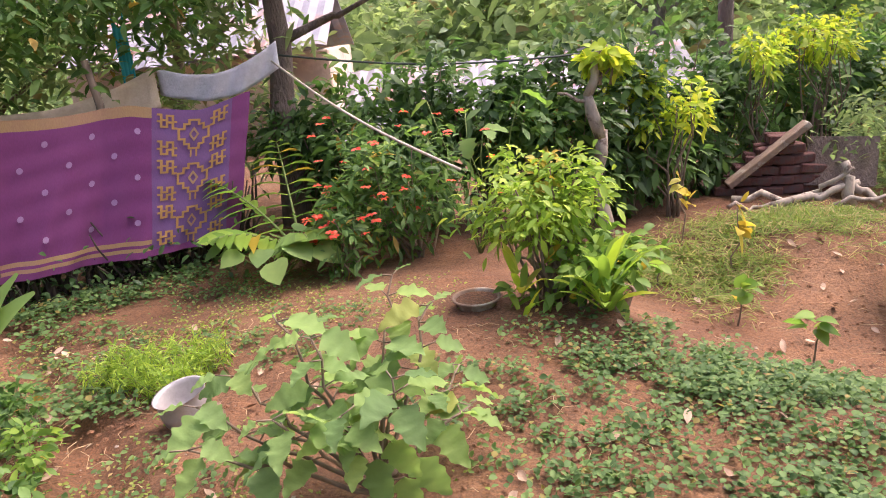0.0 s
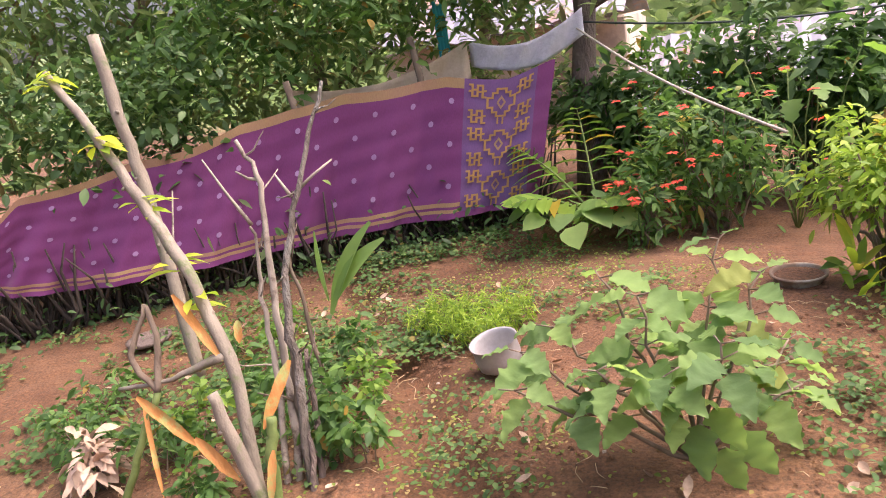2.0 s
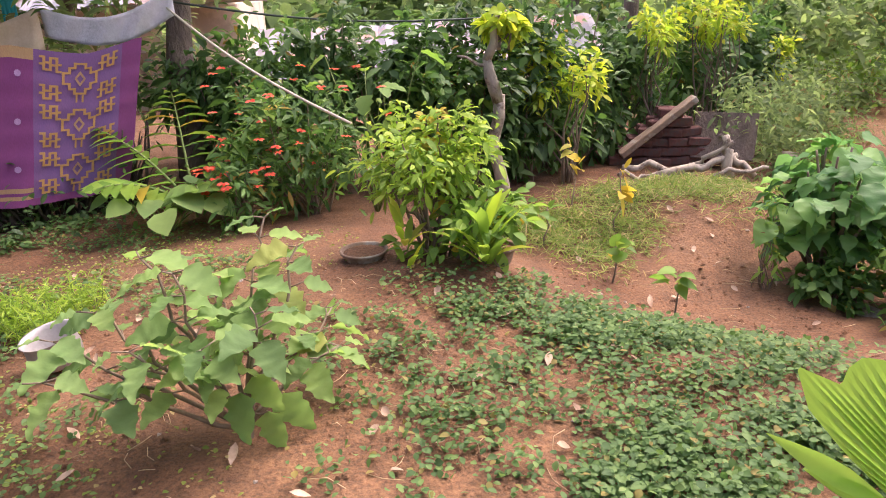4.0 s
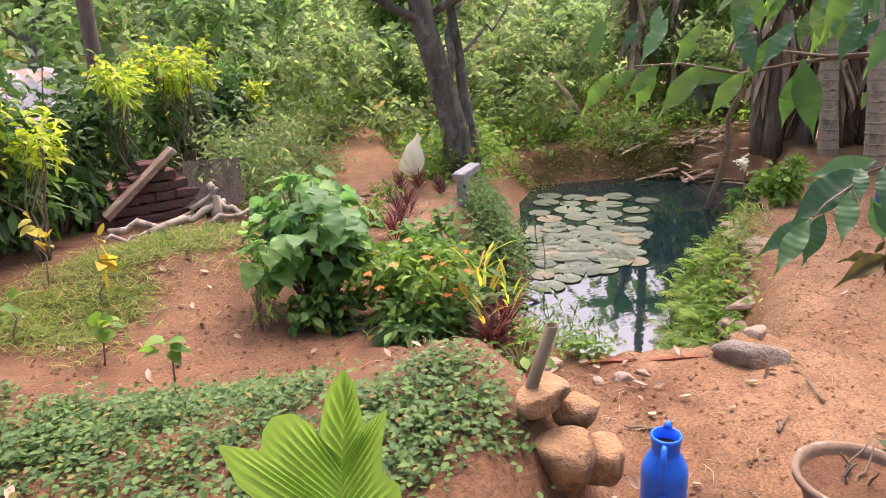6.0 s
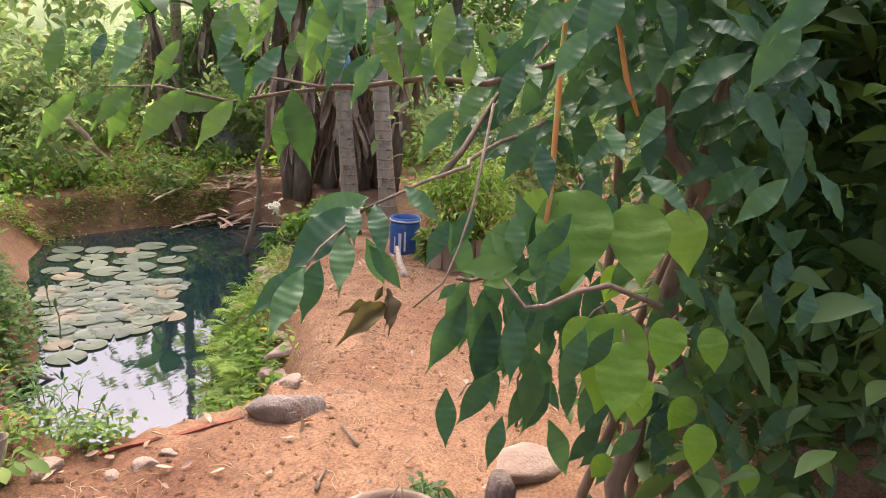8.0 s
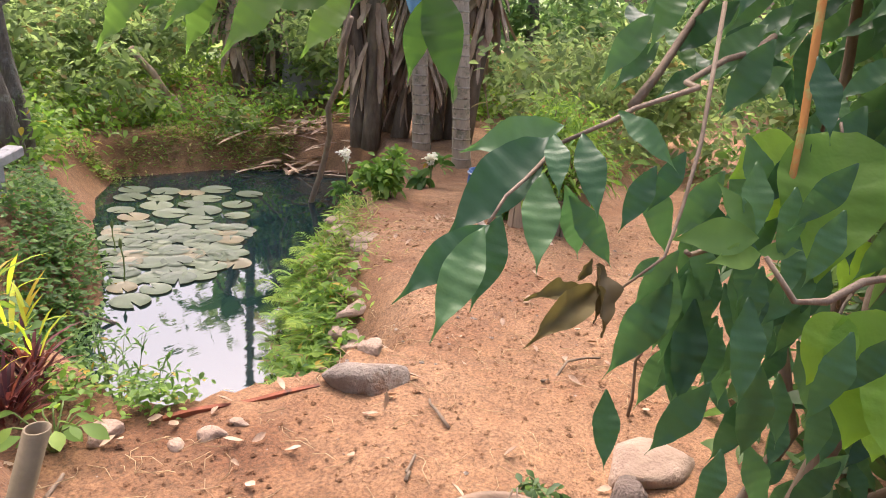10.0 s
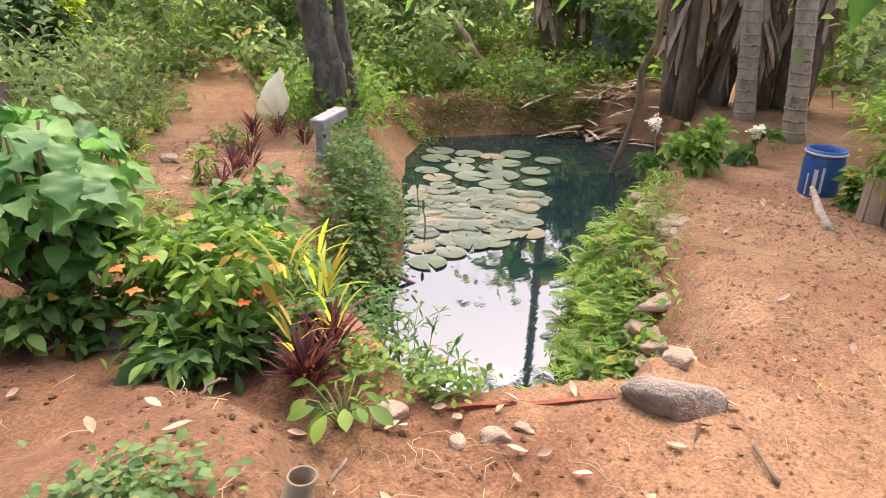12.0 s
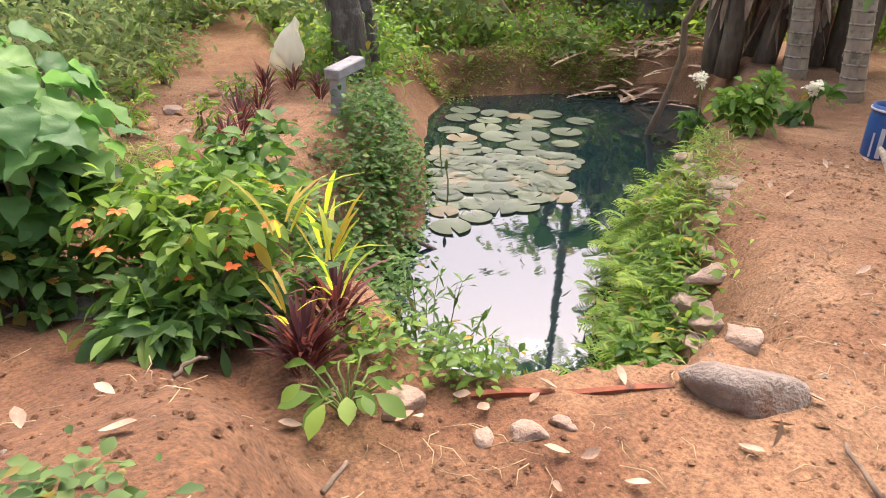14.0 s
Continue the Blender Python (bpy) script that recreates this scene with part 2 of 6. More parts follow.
L_MAROON = leafy("maroon_leaf", ((.06, .018, .02), (.13, .03, .03), (.2, .06, .04)), .45, .3)
L_PAD = leafy("lily_pad", ((.07, .1, .06), (.105, .14, .08), (.145, .18, .1)), .35, .05, (.2, .17, .09), .12)
P_RED = leafy("red_petal", ((.72, .09, .05), (.85, .16, .08)), .5, .3)
P_ORANGE = leafy("orange_petal", ((.85, .18, .04), (.95, .28, .06)), .5, .3)
P_WHITE = leafy("white_petal", ((.74, .73, .73), (.82, .8, .8)), .6, .5)


# ---- building blocks ----
RNG = np.random.default_rng(7)


def unit(v):
    v = np.asarray(v, float)
    return v / np.maximum(np.linalg.norm(v, axis=-1, keepdims=True), 1e-9)


class Geo:
    """Gathers tubes, leaves and boxes into one mesh."""

    def __init__(self):
        self.verts, self.faces, self.count = [], [], 0

    def add(self, verts, faces):
        self.verts.append(np.asarray(verts, float).reshape(-1, 3))
        self.faces.extend([[i + self.count for i in f] for f in faces])
        self.count += len(self.verts[-1])

    def tube(self, points, radii, sides=6, wobble=0.0):
        points = np.asarray(points, float)
        n = len(points)
        radii = np.broadcast_to(np.asarray(radii, float), (n,)) if np.ndim(radii) == 0 else np.interp(np.linspace(0, 1, n), np.linspace(0, 1, len(radii)), radii)
        along = unit(np.gradient(points, axis=0))
        ref = np.array([1.0, 0, 0]) if abs(along[0][0]) < .8 else np.array([0, 1.0, 0])
        side = unit(np.cross(along, ref))
        other = np.cross(along, side)
        a = np.arange(sides) * 2 * np.pi / sides
        r = radii[:, None] * (1 + wobble * RNG.normal(size=(n, sides)))
        ring = points[:, None] + r[..., None] * (np.cos(a)[None, :, None] * side[:, None] + np.sin(a)[None, :, None] * other[:, None])
        faces = [[i * sides + k, i * sides + (k + 1) % sides, (i + 1) * sides + (k + 1) % sides, (i + 1) * sides + k] for i in range(n - 1) for k in range(sides)]
        faces += [list(range(sides))[::-1], [(n - 1) * sides + k for k in range(sides)]]
        self.add(ring, faces)

    def spin(self, profile, centre=(0, 0, 0), sides=24, squash=1.0):
        """A turned shape from rows of radius and height."""
        a = np.arange(sides) * 2 * np.pi / sides
        v = [[centre[0] + r * math.cos(t), centre[1] + r * squash * math.sin(t), centre[2] + h] for r, h in profile for t in a]
        n = len(profile)
        self.add(v, [[i * sides + k, i * sides + (k + 1) % sides, (i + 1) * sides + (k + 1) % sides, (i + 1) * sides + k] for i in range(n - 1) for k in range(sides)])

    def box(self, size, m=Matrix()):
        bm = bmesh.new()
        bmesh.ops.create_cube(bm, size=1.0, matrix=m @ Matrix.Diagonal((*size, 1)))
        bmesh.ops.bevel(bm, geom=bm.edges[:], offset=min(size) * .12, segments=1, affect="EDGES")
        bm.verts.index_update()
        self.add([v.co[:] for v in bm.verts], [[v.index for v in f.verts] for f in bm.faces])
        bm.free()

    def leaves(self, at, along, face, length, width, shape, droop=.25, fold=.25):
        """Leaves, each a folded blade with a midrib, at places, along directions, facing a normal."""
        at, along, face = np.asarray(at, float), unit(along), np.asarray(face, float)
        n = len(at)
        length, width = np.broadcast_to(length, (n,)), np.broadcast_to(width, (n,))
        side = unit(np.cross(along, face))
        up = np.cross(side, along)
        k = len(shape)
        u = np.linspace(0, 1, k)
        mid = at[:, None] + along[:, None] * (length[:, None] * u)[..., None] - np.array([0, 0, 1.0]) * (droop * length[:, None] * u ** 2)[..., None]
        half = (width[:, None] * .5 * np.asarray(shape))[..., None]
        left, right = mid - side[:, None] * half + up[:, None] * half * fold, mid + side[:, None] * half + up[:, None] * half * fold
        v = np.stack([left, mid, right], 2).reshape(-1, 3)
        base = (np.arange(n) * 3 * k)[:, None, None]
        quads = np.array([[3 * i + s, 3 * i + s + 1, 3 * i + s + 4, 3 * i + s + 3] for i in range(k - 1) for s in (0, 1)])
        self.verts.append(v)
        self.faces.extend((base + quads[None] + self.count).reshape(-1, 4).tolist())
        self.count += len(v)

    def mesh(self, name, material, smooth=True):
        me = bpy.data.meshes.new(name)
        me.from_pydata(np.concatenate(self.verts).tolist(), [], self.faces)
        me.materials.append(material)
        if smooth:
            me.shade_smooth()
        return me

    def part(self, name, material, parent=None, label="", smooth=True):
        ob = new(name, self.mesh(name, material, smooth))
        ob.parent = parent
        return tagged(ob, label)


def thing(name, at, label, category, group="", kind=""):
    ob = new(name)
    ob.empty_display_size = .05
    ob.location = at
    return tagged(ob, label, category, group, kind)


def ground_at(x, y):
    return float(lie(x, y))


def on(x, y, dz=0.0):
    return Vector((x, y, ground_at(x, y) + dz))


OVATE = (.12, .72, 1.0, .8, .02)
LANCE = (.1, .6, 1.0, .72, .02)
BLADE = (.5, 1.0, .8, .03)
HEART = (.55, 1.0, .95, .62, .02)
SMALL = (.2, 1.0, .03)
LOBED = (.15, .95, .7, 1.0, .55, .62, .03)


def blade(length, width, outline, droop=.3, fold=.15, ripple=0.0, ribs=8, wave=0.0, n=17):
    """One broad leaf lying along x, with a midrib, side veins and a wavy edge."""
    g = Geo()
    u = np.linspace(0, 1, n)
    half = np.interp(u, np.linspace(0, 1, len(outline)), outline) * width / 2
    v = []
    for i in range(n):
        for s in (-1, -.55, 0, .55, 1):
            vein = ripple * math.cos((u[i] - .26 * abs(s)) * ribs * 2 * math.pi) * min(1, abs(s) * 1.6) * math.sin(math.pi * u[i])
            edge = wave * math.sin(u[i] * 17 + s) * abs(s) ** 2
            v.append((length * (u[i] - .06 * (1 - abs(s)) * 0), s * half[i], half[i] * fold * abs(s) * 1.5 - droop * length * u[i] ** 2 + vein + edge))
    g.add(v, [[5 * i + k, 5 * i + 5 + k, 5 * i + 6 + k, 5 * i + 1 + k] for i in range(n - 1) for k in range(4)])
    return g


LOBES = (.08, .45, .85, .95, .7, .82, 1.0, .78, .62, .7, .66, .42, .3, .2, .03)
ROUND = (.3, .78, .95, 1.0, .97, .88, .74, .56, .36, .16, .01)
OVAL = (.22, .66, .87, .97, 1.0, .98, .91, .79, .62, .4, .18, .02)
RIBBED = (.04, .3, .56, .78, .93, 1.0, .97, .86, .68, .45, .2, .06, .01)


def ball(n, radii):
    """Random places in an ellipsoid."""
    v = unit(RNG.normal(size=(n, 3))) * (RNG.random((n, 1)) ** .4)
    return v * np.asarray(radii)


def clump(geo, centre, radii, count, length, ratio=.5, shape=OVATE, lumps=14, droop=.35, lift=.35, spread=.34):
    """Foliage in uneven lumps inside an ellipsoid."""
    centre, radii = np.asarray(centre, float), np.asarray(radii, float)
    heads = ball(lumps, radii * .85)
    pick = heads[RNG.integers(0, lumps, count)]
    at = centre + pick + RNG.normal(size=(count, 3)) * radii * spread * .55
    out = unit(at - centre + RNG.normal(size=(count, 3)) * radii * .5 + np.array([0, 0, .05]))
    along = unit(out * np.array([1, 1, .5]) + RNG.normal(size=(count, 3)) * .45)
    face = unit(np.array([0, 0, 1.0]) + .6 * RNG.normal(size=(count, 3)) + lift * out)
    size = length * RNG.uniform(.65, 1.25, count)
    geo.leaves(at, along, face, size, size * ratio, shape, droop)
    return centre + heads


def bent(a, b, n=6, sag=0.0, wild=.03):
    a, b = np.asarray(a, float), np.asarray(b, float)
    u = np.linspace(0, 1, n)[:, None]
    p = a + (b - a) * u + RNG.normal(size=(n, 3)) * wild * np.linalg.norm(b - a) * np.sin(np.pi * u)
    p[:, 2] -= sag * np.sin(np.pi * u[:, 0])
    return p


def shrub(name, label, category, at, radii, count, length, material, ratio=.5, shape=OVATE, stem=TWIG, thick=.012, rise=None, lumps=14, group="", droop=.35, spread=.34):
    """A bush: bent stems from one root to lumps of leaves."""
    root = thing(name, at, label, category, group)
    radii = np.asarray(radii, float)
    rise = radii[2] * 1.05 if rise is None else rise
    g, s = Geo(), Geo()
    heads = clump(g, (0, 0, rise), radii, count, length, ratio, shape, lumps, droop, spread=spread)
    for h in heads[:max(5, lumps)]:
        s.tube(bent((RNG.normal() * .03, RNG.normal() * .03, -.05), h, 5, wild=.05), (thick, thick * .35), 5)
    tagged(s.part("branching", stem, root), kind="stuff")
    tagged(g.part("foliage", material, root), kind="stuff")
    return root


def tree(name, label, at, top, spread, count, length, material, bark=BARK, thick=.14, lean=(0, 0), fork=.5, shape=OVATE, ratio=.45, lumps=22, limbs=7, group="", low=.55, droop=.3):
    """A tapered trunk, limbs, and a crown of leaf lumps with gaps."""
    root = thing(name, at, label, "tree", group)
    t, g = Geo(), Geo()
    peak = np.array([lean[0], lean[1], top * .8])
    spine = bent((0, 0, -.15), peak, 8, wild=.012)
    t.tube(spine, (thick * 1.25, thick, thick * .8, thick * .5, thick * .25), 10, .05)
    for i in range(limbs):
        u = fork + (1 - fork) * i / limbs
        p = spine[int(u * 7)]
        a = i * 2.4 + RNG.random()
        q = p + np.array([math.cos(a) * spread * .75, math.sin(a) * spread * .75, top * RNG.uniform(.08, .28)])
        t.tube(bent(p, q, 6, wild=.06), (thick * .4, thick * .1), 6)
    clump(g, (lean[0], lean[1], top * (low + 1) / 2), (spread, spread, top * (1 - low) / 2), count, length, ratio, shape, lumps, droop)
    t.part("trunk", bark, root)
    g.part("crown", material, root)
    return root


def boulder(name, label, category, at, size, material, turn=0.0, group="", rough=.22, flat=0.0):
    """A rounded stone with broken faces."""
    bm = bmesh.new()
    bmesh.ops.create_icosphere(bm, subdivisions=3, radius=.5)
    seed = Vector((at[0] * 3.1, at[1] * 2.7, 1.7))
    cuts = [Vector(unit(RNG.normal(size=3))) for _ in range(9)]
    for v in bm.verts:
        for c in cuts:
            over = v.co.dot(c) - .33
            if over > 0:
                v.co -= c * over * .9
        d = noise.noise(v.co * 1.9 + seed) * rough * .7 + noise.noise(v.co * 6 + seed) * rough * .3
        v.co *= 1.15 + d
        if flat:
            v.co.z = max(min(v.co.z, .5 - flat), -.5 + flat * .5)
        v.co = Vector((v.co.x * size[0], v.co.y * size[1], v.co.z * size[2]))
    me = bpy.data.meshes.new(name)
    bm.to_mesh(me)
    bm.free()
    me.materials.append(material)
    me.shade_smooth()
    ob = new(name, me)
    ob.matrix_world = pose(*at, RNG.uniform(-6, 6), RNG.uniform(-6, 6), turn)
    return tagged(ob, label, category, group)


# ---- lie of the land ----
WATER = -0.83
UPPER = ((-0.4, 1.2, .45), (-1.4, 1.7, .42), (-2.6, 2.6, .38), (-4.5, 2.0, .36), (-0.2, 2.4, .52), (1.2, 1.4, .42), (0.1, -0.6, .42),
         (1.9, 1.0, .5), (2.02, 1.12, .58), (1.0, 3.3, .22), (1.6, 2.7, .15), (1.7, 4.3, .36), (1.6, 5.8, .25), (3.0, 5.3, .0), (4.0, 6.8, -.1), (2.2, 3.1, .05),
         (-3.0, 6.0, .5), (4.2, 5.2, -.02), (-8.0, -4.0, .5), (6.0, 12.0, .1))
LOWER = ((3.0, 1.7, .0), (2.6, 1.0, .0), (1.4, -0.2, .1), (1.9, 0.5, .0), (5.8, 2.0, .0), (7.2, 2.7, -.2), (5.8, 3.1, -.08), (9.2, 4.5, -.12),
         (8.2, 4.6, -.36), (10.4, 5.8, -.15), (9.6, 7.6, -.45), (7.4, 8.6, -.35), (5.0, 6.4, -.2), (4.0, 4.9, -.02), (2.9, 2.6, .02), (11.0, 0.0, .0), (12.0, 10.0, -.1), (4.0, -3.0, .1))
POND = ((3.22, 2.22), (3.35, 2.8), (3.55, 3.4), (3.9, 4.05), (4.8, 4.7), (5.3, 5.4), (5.9, 6.3), (6.6, 7.2), (7.4, 7.9), (8.6, 7.4), (9.5, 6.75), (9.85, 5.95),
        (8.75, 4.95), (7.85, 4.48), (6.98, 4.1), (5.85, 3.72), (5.2, 3.2), (4.7, 2.7), (4.2, 2.2), (3.8, 1.9))
STEP = ((0.85, -3.0), (1.0, -0.5), (1.35, 0.25), (1.75, 0.75), (1.92, .9), (2.2, 1.12), (2.36, 1.75), (2.3, 2.5), (2.6, 4.0), (3.6, 5.4), (4.2, 6.4), (5.5, 9.0), (7.0, 14.0))


def blend(x, y, points, soft=.12):
    """Smooth height field through the given spots."""
    total, weight = 0.0, 0.0
    for px, py, pz in points:
        w = 1.0 / ((x - px) ** 2 + (y - py) ** 2 + soft) ** 1.7
        total, weight = total + w * pz, weight + w
    return total / weight


def off_line(x, y, line, closed=False):
    """Distance to a line of straight runs, negative on its left (inside, where it is closed)."""
    best, inside, side = np.full(np.shape(x), 1e9), np.zeros(np.shape(x), bool), np.zeros(np.shape(x))
    count = len(line) if closed else len(line) - 1
    for i in range(count):
        (ax, ay), (bx, by) = line[i], line[(i + 1) % len(line)]
        dx, dy = bx - ax, by - ay
        f = np.clip(((x - ax) * dx + (y - ay) * dy) / (dx * dx + dy * dy), 0, 1)
        d = np.hypot(x - ax - f * dx, y - ay - f * dy)
        cross = dx * (y - ay) - dy * (x - ax)
        side = np.where(d < best, np.where(cross > 0, -1.0, 1.0), side)
        best = np.minimum(best, d)
        hit = ((ay > y) != (by > y)) & (x < dx * (y - ay) / (dy if dy else 1e-9) + ax)
        inside = inside ^ hit
    return np.where(inside, -best, best) if closed else best * side


def ease(v, a, b):
    f = np.clip((v - a) / (b - a), 0, 1)
    return f * f * (3 - 2 * f)


def height(x, y):
    """The ground's height: a raised bed, the lower yard and the pond's basin."""
    x, y = np.asarray(x, float), np.asarray(y, float)
    up, low = blend(x, y, UPPER), blend(x, y, LOWER)
    z = up + (low - up) * ease(off_line(x, y, STEP), -.16, .2)
    gap = off_line(x, y, POND, True)
    bank = .58 - .18 * ease(x, 6.5, 8.5) - .38 * ease(3.2 - y, 0, .5) * ease(4.2 - x, 0, .3)
    z = np.where(gap < bank, WATER - .05 + (z - WATER + .05) * ease(gap, -.05, bank) ** .8, z)
    z = np.where(gap < 0, WATER - .05 - .5 * ease(-gap, 0, .8), z)
    far = np.hypot(x - 3, y - 3)
    return z + 5.5 * ease(y * .92 - x * .12, 17, 60) + .02 * far * ease(far, 12, 40)


def lie(x, y):
    """The ground's height with its small humps."""
    x, y = np.asarray(x, float), np.asarray(y, float)
    hump = [noise.noise((a * 3, b * 3, 0)) * .022 + noise.noise((a * 9, b * 9, 4)) * .012 + noise.noise((a * 1.1, b * 1.1, 9)) * .03 for a, b in zip(x.ravel(), y.ravel())]
    return height(x, y) + np.array(hump).reshape(x.shape)


# ---- ground, water, distance ----
FURROW = ((-3.3, 3.0), (-3.0, 2.62), (-2.6, 2.23), (-2.09, 1.8), (-1.64, 1.44), (-1.38, 1.14), (-1.1, .88), (-.6, .4))


def ground_sheet():
    xs = np.concatenate([-np.geomspace(400, 5, 26), np.arange(-4.6, 10.4, .065), np.geomspace(11, 400, 26)])
    ys = np.concatenate([-np.geomspace(400, 3, 22), np.arange(-2.6, 9.4, .065), np.geomspace(10, 400, 26)])
    gx, gy = np.meshgrid(xs, ys, indexing="ij")
    z = lie(gx, gy) - .1 * (1 - ease(np.abs(off_line(gx, gy, FURROW)), .03, .17))
    nx, ny = gx.shape
    idx = np.arange(nx * ny).reshape(nx, ny)
    f = np.stack([idx[:-1, :-1], idx[1:, :-1], idx[1:, 1:], idx[:-1, 1:]], -1).reshape(-1, 4)
    g = Geo()
    g.verts, g.faces, g.count = [np.stack([gx, gy, z], -1).reshape(-1, 3)], f.tolist(), nx * ny
    return tagged(g.part("ground", SOIL), "bare red-brown soil, raised bed, yard and pond banks", "ground", kind="structure")


ground_sheet()
g = Geo()
pts = [((x - 6.2) * 1.12 + 6.2, (y - 5) * 1.12 + 5, WATER) for x, y in POND]
g.add(pts, [list(range(len(pts)))])
tagged(g.part("pond_water", WATER_MAT, smooth=False), "still dark pond water mirroring sky and trees", "water", kind="structure")


# ---- the far side: trees, undergrowth, houses ----
def undergrowth(name, label, line, depth, tall, count, length, material, shape=OVATE, ratio=.45, lumps=60, low=0.0):
    """A dense belt of leaves along a line on the ground."""
    line = np.asarray(line, float)
    seg = np.linalg.norm(np.diff(line, axis=0), axis=1)
    acc = np.concatenate([[0], np.cumsum(seg)])
    g = Geo()
    s = RNG.uniform(0, acc[-1], lumps)
    hx, hy = np.interp(s, acc, line[:, 0]) + RNG.normal(size=lumps) * depth, np.interp(s, acc, line[:, 1]) + RNG.normal(size=lumps) * depth
    hz = height(hx, hy) + low + RNG.random(lumps) ** .8 * tall
    heads = np.stack([hx, hy, hz], -1)
    pick = heads[RNG.integers(0, lumps, count)]
    at = pick + RNG.normal(size=(count, 3)) * np.array([.3, .3, .26]) * max(.6, tall * .35)
    at[:, 2] = np.maximum(at[:, 2], height(at[:, 0], at[:, 1]) + .04)
    along = unit(RNG.normal(size=(count, 3)) * np.array([1, 1, .6]) + (0, 0, .15))
    face = unit(RNG.normal(size=(count, 3)) * .6 + (0, -.3, 1))
    size = length * RNG.uniform(.6, 1.3, count)
    g.leaves(at, along, face, size, size * ratio, shape, .35)
    return tagged(g.part(name, material), label, "undergrowth", kind="stuff")


undergrowth("undergrowth", "leafy twigs drooping over the fence cloth", ((-4.2, 2.6), (-3.4, 3.35), (-2.7, 3.9), (-2.3, 4.1)), .14, .9, 2600, .11, L_MID, LANCE, .4, 36, 1.35)
undergrowth("undergrowth", "tangled scrub behind the pond, its green paled for haze", ((3.6, 9.2), (6, 10.4), (9, 10.2), (11.5, 8.5), (13, 6)), .8, 1.6, 16000, .15, L_FAR, lumps=120)
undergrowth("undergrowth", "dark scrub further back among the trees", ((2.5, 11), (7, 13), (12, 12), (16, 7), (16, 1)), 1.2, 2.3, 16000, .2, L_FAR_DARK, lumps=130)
undergrowth("undergrowth", "low green weeds along the far pond bank", ((5.9, 8.4), (7.2, 9.0), (9.2, 8.6), (10.2, 7.4)), .35, .35, 3600, .09, L_FERN, lumps=70)
undergrowth("undergrowth", "rough green weeds on the ground behind the scrub", ((0, 9), (3.5, 11.5), (8, 12), (12, 9.5), (14, 5)), 1.1, .4, 14000, .13, L_FERN, lumps=260)
undergrowth("undergrowth", "bright weeds on the bank below the trunk", ((5.3, 6.9), (5.9, 7.7), (6.4, 8.3)), .22, .3, 2400, .1, L_LIGHT, lumps=40)
undergrowth("undergrowth", "hillside trees behind the houses, haze put into their pale green", ((-16, 22), (-4, 26), (8, 28), (22, 24)), 4, 7, 16000, .5, L_FAR, lumps=120)
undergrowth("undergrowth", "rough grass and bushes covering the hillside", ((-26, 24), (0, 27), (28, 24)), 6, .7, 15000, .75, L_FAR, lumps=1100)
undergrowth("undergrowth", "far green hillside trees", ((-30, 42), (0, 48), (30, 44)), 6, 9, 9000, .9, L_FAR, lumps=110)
undergrowth("undergrowth", "tall shade trees beyond the yard", ((19, 12), (22, 8), (22, 0), (20, -10)), 1.6, 5.2, 12000, .38, L_FAR_DARK, lumps=110)
undergrowth("undergrowth", "green scrub beside the path's far end", ((8.6, 1.0), (10.5, 2.2), (12, 3.6), (14, 4)), .7, 1.5, 9000, .13, L_FAR, lumps=70)
undergrowth("undergrowth", "dark leafy scrub behind the yard's near side", ((6.2, -1.2), (8.5, -.6), (10, .2), (9, -3)), .7, 2.2, 9000, .15, L_MID, lumps=80)
undergrowth("undergrowth", "dense foliage behind the saree fence in haze-paled green", ((-7.0, .2), (-6.0, 1.9), (-4.9, 3.2), (-3.6, 4.3), (-2.6, 5.0)), .35, 2.2, 10000, .14, L_FAR, LANCE, .3, 100)
undergrowth("undergrowth", "creeper hanging over the saree's top edge", ((-5.6, .6), (-4.95, 1.35), (-4.3, 2.15), (-3.9, 2.6)), .1, .5, 2600, .075, L_DARK, OVATE, .6, 50, 1.05)
# dark leaves put in to deepen the shade below the cloth
undergrowth("undergrowth", "dark weeds added for the shade under the saree", ((-5.2, .9), (-4.3, 2.1), (-3.3, 3.1), (-2.3, 3.95)), .12, .1, 2200, .06, L_DARK, OVATE, .5, 110)
# never in view: added to close the yard in against low sky light
undergrowth("undergrowth", "unseen bushes added behind the viewer's side of the yard", ((-5, -5), (0, -6), (6, -6), (12, -4)), 1.2, 3, 7000, .3, L_FAR_DARK, lumps=60)

undergrowth("undergrowth", "weedy scrub at the foot of the hedge", ((2.35, 5.6), (2.8, 6.5), (3.4, 7.6), (4.2, 8.6)), .16, .65, 4500, .09, L_FAR, LANCE, .35, 70)

# the hedge along the yard's edge
HEDGE = ((-2.0, 4.75), (-1.0, 4.7), (-0.2, 4.75), (0.35, 5.1), (0.9, 5.75), (1.7, 6.7), (2.9, 8.0), (3.4, 9.0))
for i in range(15):
    u = i / 14 * (len(HEDGE) - 1)
    a, b = HEDGE[int(min(u, 6.999))], HEDGE[int(min(u, 6.999)) + 1]
    f = u - int(min(u, 6.999))
    x, y = a[0] + (b[0] - a[0]) * f, a[1] + (b[1] - a[1]) * f
    dark = i % 3 != 1
    shrub("hedge_bush", "dense dark green hedge bush with glossy leaves" if dark else "mid-green hedge bush in the yard's hedge", "hedge", on(x, y),
          (.42, .42, .62 + .1 * (i % 3)), 1100, .12, L_DARK if dark else L_MID, .42, LANCE, lumps=16, group="hedge bushes round the yard", rise=.72)
